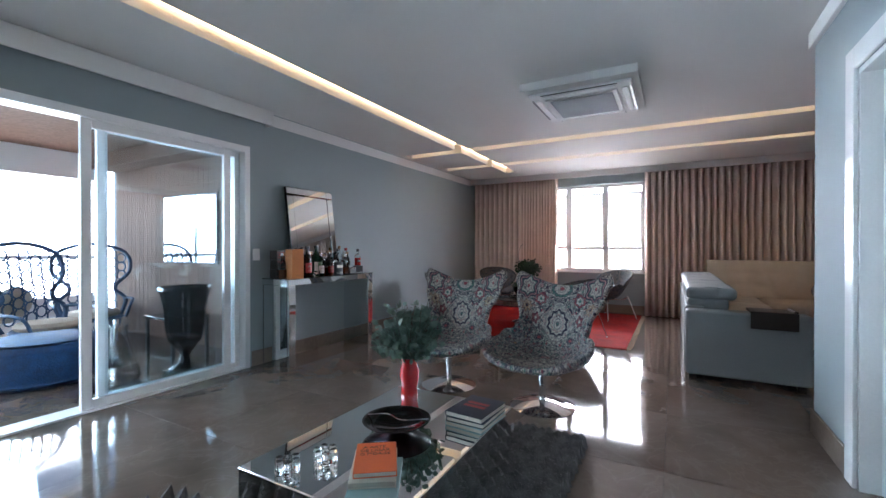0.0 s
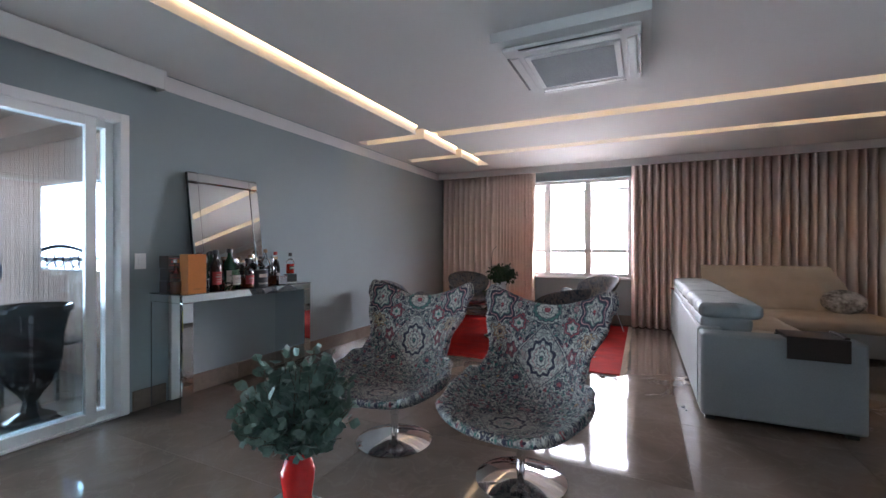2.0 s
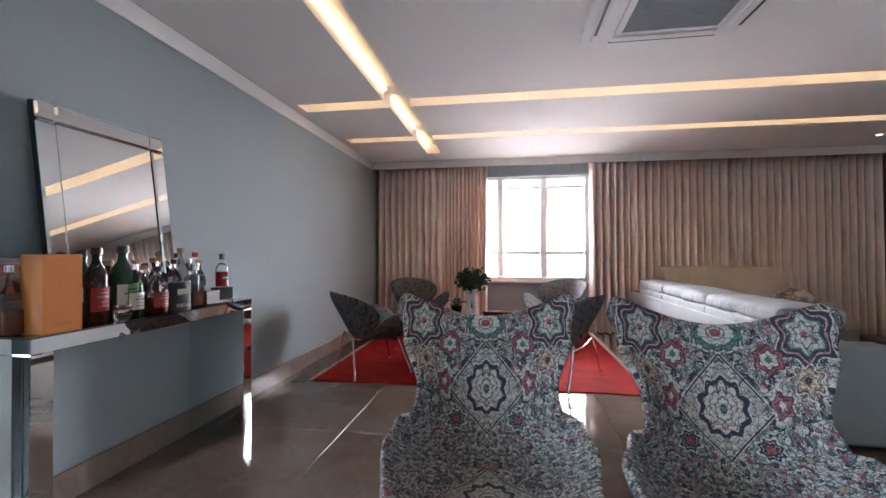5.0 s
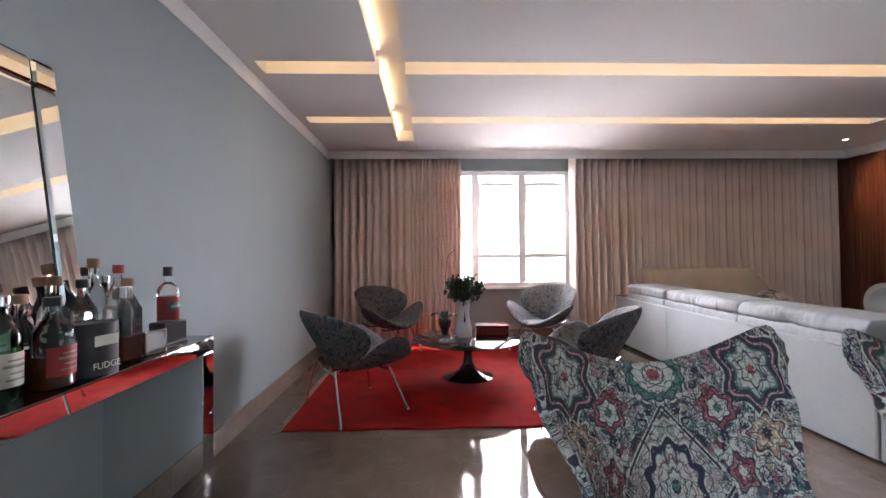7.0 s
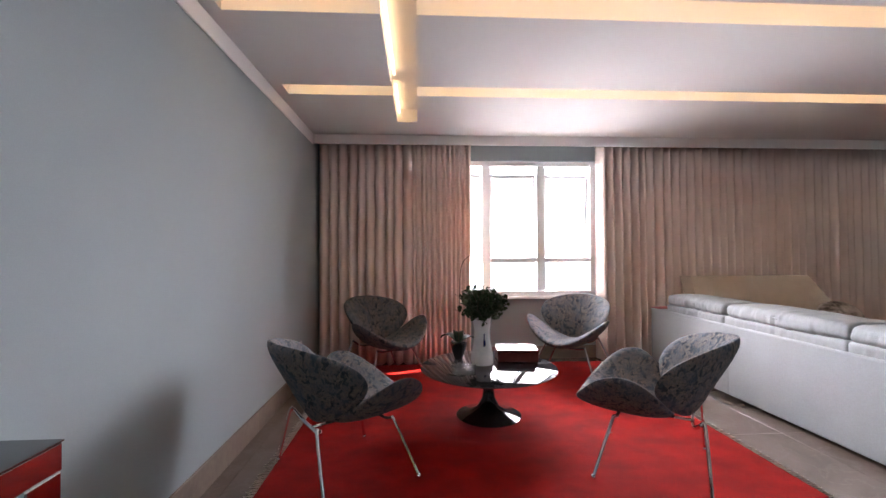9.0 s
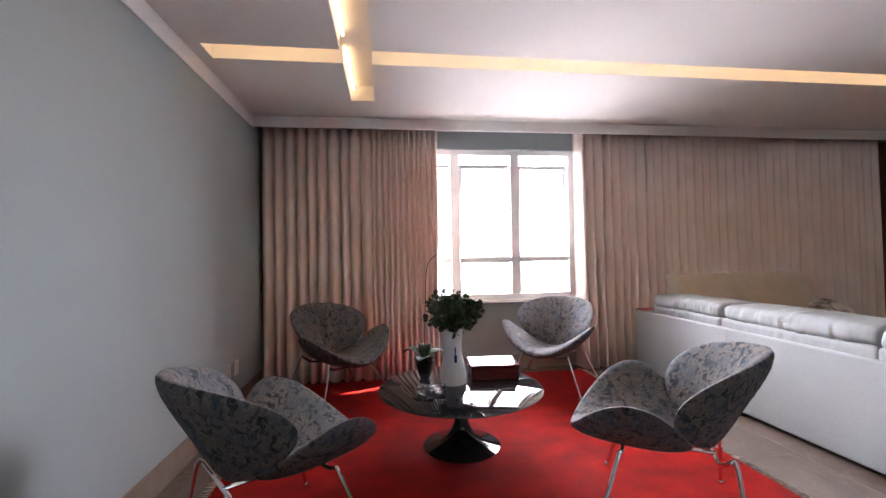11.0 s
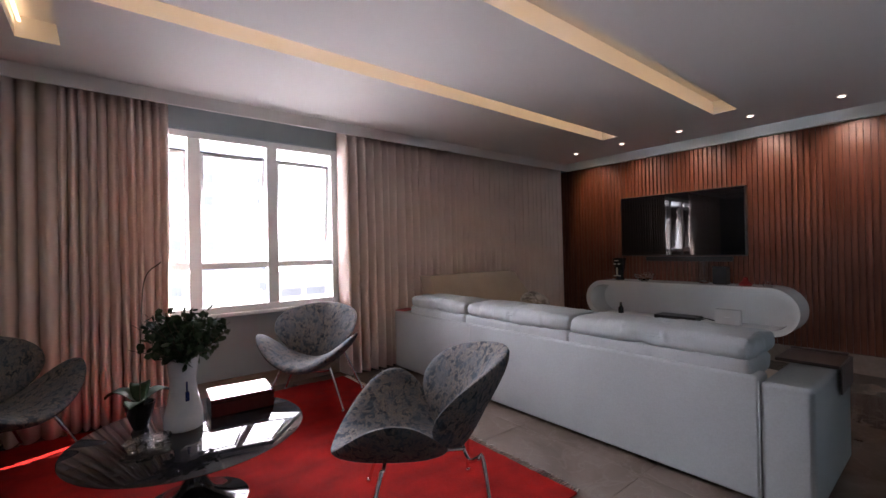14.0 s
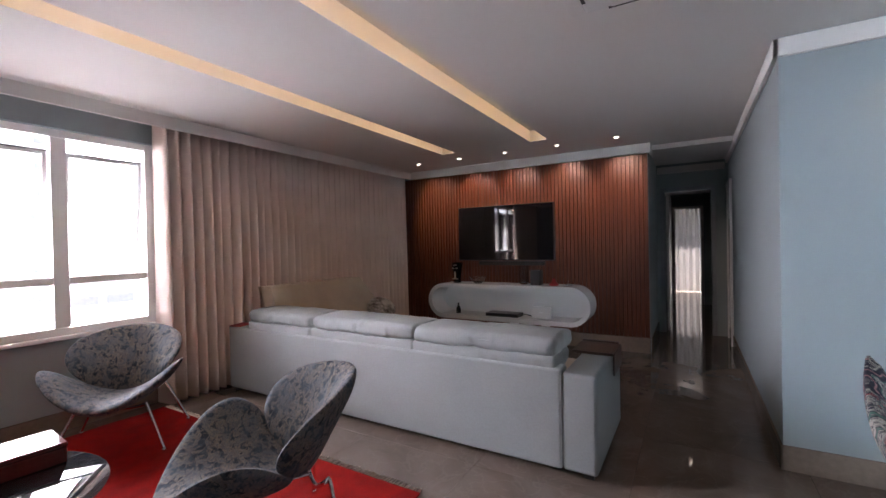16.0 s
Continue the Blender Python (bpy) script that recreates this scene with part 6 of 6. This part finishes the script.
# ---- printed swivel chairs ----
def egg_chair():
    """Waisted shell chair with two ears, facing -y."""
    c = thing("swivel_chair", pose(0, 0, 0), "winged swivel chair in ornate medallion print on chrome foot", "chair", "printed swivel chairs")
    prof = curve(((0, -0.4, 0.37), (0, -0.3, 0.35), (0, -0.05, 0.32), (0, 0.14, 0.36), (0, 0.27, 0.46), (0, 0.32, 0.59), (0, 0.38, 0.77), (0, 0.43, 0.885)), 40)
    n, k = 40, 28
    width = [0.2, 0.34, 0.385, 0.36, 0.29, 0.29, 0.385, 0.455]

    def lerp(vals, f):
        t = f * (len(vals) - 1)
        i = min(int(t), len(vals) - 2)
        t -= i
        t = t * t * (3 - 2 * t)
        return vals[i] * (1 - t) + vals[i + 1] * t

    lift = [0.02, 0.1, 0.17, 0.17, 0.1, 0.04, 0.06, 0.12]
    wrap = [0.06, 0.02, 0.0, -0.1, -0.17, -0.13, -0.08, -0.05]

    def mid(i, j):
        f, u = i / n, 2 * j / k - 1
        p = prof[i]
        x = lerp(width, f) * math.sin(u * math.pi / 2 * 0.92) / math.sin(math.pi / 2 * 0.92)
        e = abs(u) ** 2.2
        g = max(0.0, (f - 0.7) / 0.3) ** 1.6
        q = min(1.0, abs(u) / 0.82)
        ear = q * q * (3 - 2 * q) - 1.0 * max(0.0, (abs(u) - 0.64) / 0.36) ** 2
        x *= 1 - 0.13 * g * abs(u) ** 5
        return Vector((x, p.y + lerp(wrap, f) * e, p.z + lerp(lift, f) * (e + (ear - e) * g)))

    bm = BM()
    uvl = bm.loops.layers.uv.new("UVMap")
    pts = [[mid(i, j) for j in range(k + 1)] for i in range(n + 1)]
    length = [0.0]
    for i in range(n):
        length.append(length[-1] + (prof[i + 1] - prof[i]).length)
    across = []
    for row in pts:
        half = [0.0]
        for j in range(k // 2, k):
            half.append(half[-1] + (row[j + 1] - row[j]).length)
        across.append([-h for h in reversed(half[1:])] + half)
    faces = {}
    for side in (1, -1):
        for i in range(n + 1):
            for j in range(k + 1):
                du = pts[i][min(j + 1, k)] - pts[i][max(j - 1, 0)]
                dv = pts[min(i + 1, n)][j] - pts[max(i - 1, 0)][j]
                nn = du.cross(dv).normalized()
                u, f = abs(2 * j / k - 1), abs(2 * i / n - 1)
                h = 0.026 * math.sqrt(max(0.03, 1 - u ** 8)) * math.sqrt(max(0.03, 1 - f ** 14))
                v = bm.verts.new(pts[i][j] + nn * h * side)
                faces[side, i, j] = v

    def quad(vs, uvs):
        f = bm.faces.new(vs)
        for l, q in zip(f.loops, uvs):
            l[uvl].uv = q

    def uv(i, j):
        return (across[i][j], length[i] + 0.5 * (pts[i][j].z - prof[i].z))

    for side in (1, -1):
        for i in range(n):
            for j in range(k):
                q = ((i, j), (i + 1, j), (i + 1, j + 1), (i, j + 1))
                quad([faces[side, *a] for a in q], [uv(*a) for a in q])
    for i in range(n):
        for j in (0, k):
            q = ((1, i, j), (1, i + 1, j), (-1, i + 1, j), (-1, i, j))
            quad([faces[a] for a in q], [uv(*a[1:]) for a in q])
    for j in range(k):
        for i in (0, n):
            q = ((1, i, j), (1, i, j + 1), (-1, i, j + 1), (-1, i, j))
            quad([faces[a] for a in q], [uv(*a[1:]) for a in q])
    part("shell", bm, PRINT, c, angle=70)
    part("stem", lathe(((0, 0.03), (0.024, 0.03), (0.024, 0.17), (0.03, 0.175), (0.03, 0.285), (0.09, 0.297), (0, 0.297)), 24), CHROME, c, "chrome swivel stem")
    part("foot", lathe(((0, 0.0), (0.235, 0.0), (0.24, 0.006), (0.2, 0.022), (0.1, 0.045), (0.03, 0.055), (0, 0.055)), 48), CHROME, c, "polished chrome disc foot")
    return c


_e = egg_chair()
_e.matrix_basis = pose(2.025, -4.765, 0, 0, 0, 4)
copy_thing(_e, pose(2.88, -4.87, 0, 0, 0, -9))


# ---- coffee table group ----
MX0, MX1, MY0, MY1, MZ = 2.32, 3.02, -7.02, -5.95, 0.38


def mirror_table():
    t = thing("mirrored_coffee_table", pose(0, 0, 0), "low mirrored box coffee table on the fur rug", "coffee table")
    part("top", boxed(MX0, MX1, MY0, MY1, MZ - 0.012, MZ, 0.004, 1), MIRROR, t)
    b = 0.004
    for a in ((MX0 + b, MX0 + b + 0.01, MY0 + b, MY1 - b), (MX1 - b - 0.01, MX1 - b, MY0 + b, MY1 - b), (MX0 + b + 0.0105, MX1 - b - 0.0105, MY0 + b, MY0 + b + 0.01), (MX0 + b + 0.0105, MX1 - b - 0.0105, MY1 - b - 0.01, MY1 - b)):
        part("side_panel", boxed(*a, 0.03, MZ - 0.013), MIRROR, t)


mirror_table()


def fur_rug(name, x0, x1, y0, y1, seed, label):
    o = thing(name, pose(0, 0, 0), label, "rug")
    rng = random.Random(seed)
    bm = BM()
    n, k = max(20, int((x1 - x0) / 0.011)), max(20, int((y1 - y0) / 0.014))
    g = []
    for i in range(n + 1):
        row = []
        for j in range(k + 1):
            x, y = x0 + (x1 - x0) * i / n, y0 + (y1 - y0) * j / k
            d = abs(x - (x0 + x1) / 2) - y
            ridge = (d / 0.1) % 1.0
            z = 0.012 + 0.085 * (1 - ridge) ** 0.9 + 0.006 * noise.noise(Vector((x * 30, y * 30, seed)))
            edge = min(i, n - i, j, k - j)
            if edge == 0:
                z = 0.004
                x += rng.uniform(-0.012, 0.012)
                y += rng.uniform(-0.012, 0.012)
            row.append(bm.verts.new((x, y, z)))
        g.append(row)
    for i in range(n):
        for j in range(k):
            bm.faces.new((g[i][j], g[i + 1][j], g[i + 1][j + 1], g[i][j + 1]))
    part("pelt", bm, FUR, o)
    hair = BM()
    for _ in range(int(8000 * (x1 - x0) * (y1 - y0))):
        x, y = rng.uniform(x0, x1), rng.uniform(y0, y1)
        d = abs(x - (x0 + x1) / 2) - y
        s = 1 if x > (x0 + x1) / 2 else -1
        ridge = (d / 0.1) % 1.0
        if ridge > 0.32:
            continue
        z = 0.012 + 0.085 * (1 - ridge) ** 0.9
        dx, dy = s * rng.uniform(0.01, 0.03), rng.uniform(-0.03, -0.005)
        w = 0.0013
        a = hair.verts.new((x - w, y, z))
        b = hair.verts.new((x + w, y, z))
        c = hair.verts.new((x + dx, y + dy, z + rng.uniform(0.0, 0.01)))
        hair.faces.new((a, b, c))
    tagged(part("hair", hair, FUR_TIP, o, smooth=False), kind="stuff")


fur_rug("fur_rug", 2.45, 3.3, -7.3, -5.4, 2, "dark grey ribbed fur rug under the mirrored table")
fur_rug("fur_rug", 1.68, 2.28, -7.45, -6.87, 4, "small dark grey fur rug beside the mirrored table")


def book(m, w, d, h, cover, label, group, words=()):
    b = thing("book", m, label, "book", group)
    bm = BM()
    box(bm, -w / 2, w / 2, -d / 2, d / 2, 0, 0.003, 0.001, 1)
    box(bm, -w / 2, w / 2, -d / 2, d / 2, h - 0.003, h, 0.001, 1)
    box(bm, -w / 2, -w / 2 + 0.003, -d / 2, d / 2, 0.003, h - 0.003)
    part("cover", bm, cover, b)
    part("page_block", boxed(-w / 2 + 0.004, w / 2 - 0.004, -d / 2 + 0.004, d / 2 - 0.004, 0.0032, h - 0.0032), PAPER, b, "white paper edges")
    for k, (word, size, x, y) in enumerate(words):
        cu = bpy.data.curves.new("lettering", "FONT")
        cu.body, cu.size, cu.extrude = word, size, 0.0003
        t = new("lettering", cu)
        t.data.materials.append(DARK_LABEL)
        t.matrix_basis = pose(x, y, h + 0.0004)
        t.parent = b
    return b


NAVY = surface("navy_book_cloth", (0.01, 0.018, 0.035), (0.007, 0.012, 0.025), 0.6, fine=180)
ORANGE = surface("orange_dust_jacket", (0.68, 0.12, 0.03), (0.6, 0.1, 0.025), 0.4, fine=120, bump=0.03)
TEAL = surface("pale_teal_cover", (0.28, 0.42, 0.42), (0.22, 0.36, 0.36), 0.4)
_b = book(pose(2.93, -6.2, MZ, 0, 0, -5), 0.19, 0.25, 0.022, TEAL, "pale teal book at the foot of the stack", "books on the coffee table")
_b = book(pose(2.93, -6.2, MZ + 0.0225, 0, 0, -2), 0.19, 0.25, 0.022, NAVY, "navy blue book in a stack", "books on the coffee table")
_b = book(pose(2.93, -6.2, MZ + 0.045, 0, 0, -5), 0.19, 0.25, 0.024, NAVY, "navy blue book with red print on top of a stack", "books on the coffee table")
_bm = BM()
for _k in range(2):
    box(_bm, -0.06, 0.05, -0.02 + 0.04 * _k, 0.005 + 0.04 * _k, 0.0242, 0.0248)
part("print", _bm, RED_LABEL, _b, "illegible red title bars")
book(pose(2.83, -6.84, MZ, 0, 0, 30), 0.17, 0.27, 0.014, TEAL, "pale book under the orange one", "books on the coffee table")
_b = book(pose(2.8, -6.81, MZ + 0.0145, 0, 0, 34), 0.16, 0.24, 0.022, PAPER, "cream book under the orange one", "books on the coffee table")
_b = book(pose(2.795, -6.795, MZ + 0.037, 0, 0, 36), 0.15, 0.22, 0.02, ORANGE, "bright orange paperback with bold black title lines", "books on the coffee table", (("A ARTE", 0.026, -0.05, 0.065), ("DE LIGAR", 0.026, -0.06, 0.038), ("O F*DA-SE", 0.024, -0.06, 0.012)))


def red_vase():
    v = thing("red_vase", pose(2.44, -6.03, MZ), "red glass vase with a bunch of eucalyptus", "vase")
    red = surface("red_glass", (0.55, 0.012, 0.01), (0.42, 0.008, 0.008), 0.05, bump=0, spread=0.03, coat=0.5)
    part("body", lathe(((0, 0), (0.045, 0), (0.05, 0.008), (0.046, 0.04), (0.055, 0.1), (0.056, 0.13), (0.042, 0.17), (0.05, 0.2), (0.044, 0.2), (0.036, 0.17), (0.046, 0.12), (0, 0.03)), 36), red, v)
    foliage(v, (0.0, 0.0, 0.32), 0.22, 0.19, 130, 15, 0.043, 9, LEAF, (0, 0, 0.17))


red_vase()
_o = thing("bowl", pose(2.66, -6.47, MZ), "dark red glass bowl with a thin metal handle", "bowl")
part("body", lathe(((0, 0.0), (0.05, 0.0), (0.06, 0.012), (0.11, 0.03), (0.15, 0.05), (0.153, 0.055), (0.146, 0.056), (0.1, 0.036), (0, 0.018)), 44), surface("oxblood_glass", (0.016, 0.004, 0.005), (0.01, 0.003, 0.004), 0.06, bump=0, spread=0.03), _o)
part("handle", tube(curve(((-0.14, -0.03, 0.055), (-0.05, 0.0, 0.065), (0.04, -0.02, 0.062), (0.13, 0.06, 0.056)), 16), 0.0025, 5), CHROME, _o, "thin silver twig")
for _p in ((2.51, -6.95), (2.58, -6.83)):
    _o = thing("candle_holder", pose(*_p, MZ, 0, 0, 20), "faceted clear crystal candle holder", "candle holder", "crystal candle holders")
    for _k in range(6):
        _t = 2 * math.pi * _k / 6
        part("prism", lathe(((0, 0), (0.012, 0.0), (0.0155, 0.01), (0.0155, 0.042), (0.012, 0.052), (0, 0.052)), 8, at=(0.033 * math.cos(_t), 0.033 * math.sin(_t), 0.0)), CRYSTAL, _o, smooth=False)
    part("cup", lathe(((0, 0), (0.016, 0.0), (0.016, 0.055), (0.011, 0.055), (0.011, 0.03), (0, 0.03)), 12), CRYSTAL, _o)


def yellow_chair(m):
    c = thing("armchair", m, "yellow-green and black striped low armchair", "armchair")
    y = surface("chartreuse_cloth", (0.36, 0.34, 0.06), (0.28, 0.27, 0.05), 0.85, fine=200, bump=0.3)
    part("seat", boxed(-0.3, 0.3, -0.3, 0.3, 0.12, 0.38, 0.05, 3), y, c)
    part("backrest", boxed(-0.3, 0.3, -0.42, -0.302, 0.12, 0.52, 0.05, 3), y, c)
    part("band", boxed(-0.305, -0.302, -0.25, -0.05, 0.15, 0.36), BLACK, c)
    for s in (-1, 1):
        for q in (-1, 1):
            part("leg", lathe(((0, 0), (0.018, 0), (0.024, 0.13), (0, 0.13)), 12, at=(s * 0.24, q * 0.24, 0)), BLACK, c)


yellow_chair(pose(1.86, -7.86, 0, 0, 0, -70))


# bedroom at the corridor's end: a sheer curtain before its window
_bm = BM()
_n = 120
_rows = [[_bm.verts.new((14.4 + 0.04 * math.sin(i * 0.9), -5.2 + 2.6 * i / _n, z)) for i in range(_n + 1)] for z in (0.02, 1.2, 2.5)]
for _a, _b in zip(_rows, _rows[1:]):
    for _i in range(_n):
        _bm.faces.new((_a[_i], _a[_i + 1], _b[_i + 1], _b[_i]))
SHEER, _nt, _bs = nodes("white_sheer")
_tl, _mx = add(_nt, "BsdfTranslucent", Color=(0.5, 0.5, 0.49, 1)), add(_nt, "MixShader", Fac=0.1)
_bs.inputs["Base Color"].default_value = (0.8, 0.8, 0.78, 1)
_nt.links.new(_bs.outputs[0], _mx.inputs[1])
_nt.links.new(_tl.outputs[0], _mx.inputs[2])
_nt.links.new(_mx.outputs[0], _nt.nodes["Material Output"].inputs["Surface"])
solid("sheer_curtain", _bm, SHEER, "white sheer curtain before the far window", "curtain")


# ---- pieces of floor and cladding ----
def slatted_wall():
    w = fixed("trim_slat_panel", boxed(7.15, 7.168, -3.545, 0.3, 0.191, 2.5), SLAT, "red-brown wooden slatted wall cladding", "cladding")
    n = 76
    pitch = 3.84 / n
    me = mesh_of("slat", boxed(0, 0.026, 0, pitch * 0.64, 0, 2.305, 0.002, 1), SLAT, False)
    for k in range(n):
        o = new("slat", me)
        o.matrix_basis = pose(7.1235, -3.545 + k * pitch, 0.193)
        o.parent = w


slatted_wall()


def tiled_floor():
    f = fixed("floor", boxed(-3.6, 15.3, END_Y, 0.5, -0.12, -0.0095), surface("tile_joint", (0.12, 0.1, 0.085), rough=0.8), "polished brown porcelain tile floor", "floor")
    t, gap = 0.9, 0.0016
    me = mesh_of("tile", boxed(0, t - gap, 0, t - gap, -0.009, 0.0, 0.0008, 1), FLOOR, False)
    x0 = 3.71 - 9 * t
    y0 = -5.49 - 6 * t
    for i in range(21):
        for j in range(13):
            x, y = x0 + i * t, y0 + j * t
            inside = (-3.7 < x < 0 and -9.9 < y < -4.6) or (-0.9 < x < 7.2 and y < 0.4) or (x >= 6.3 and -6.0 < y < -2.0)
            if inside and not (x > 4.6 and y < -6.2):
                o = new("tile", me)
                o.matrix_basis = pose(x, y, 0)
                o.parent = f


tiled_floor()
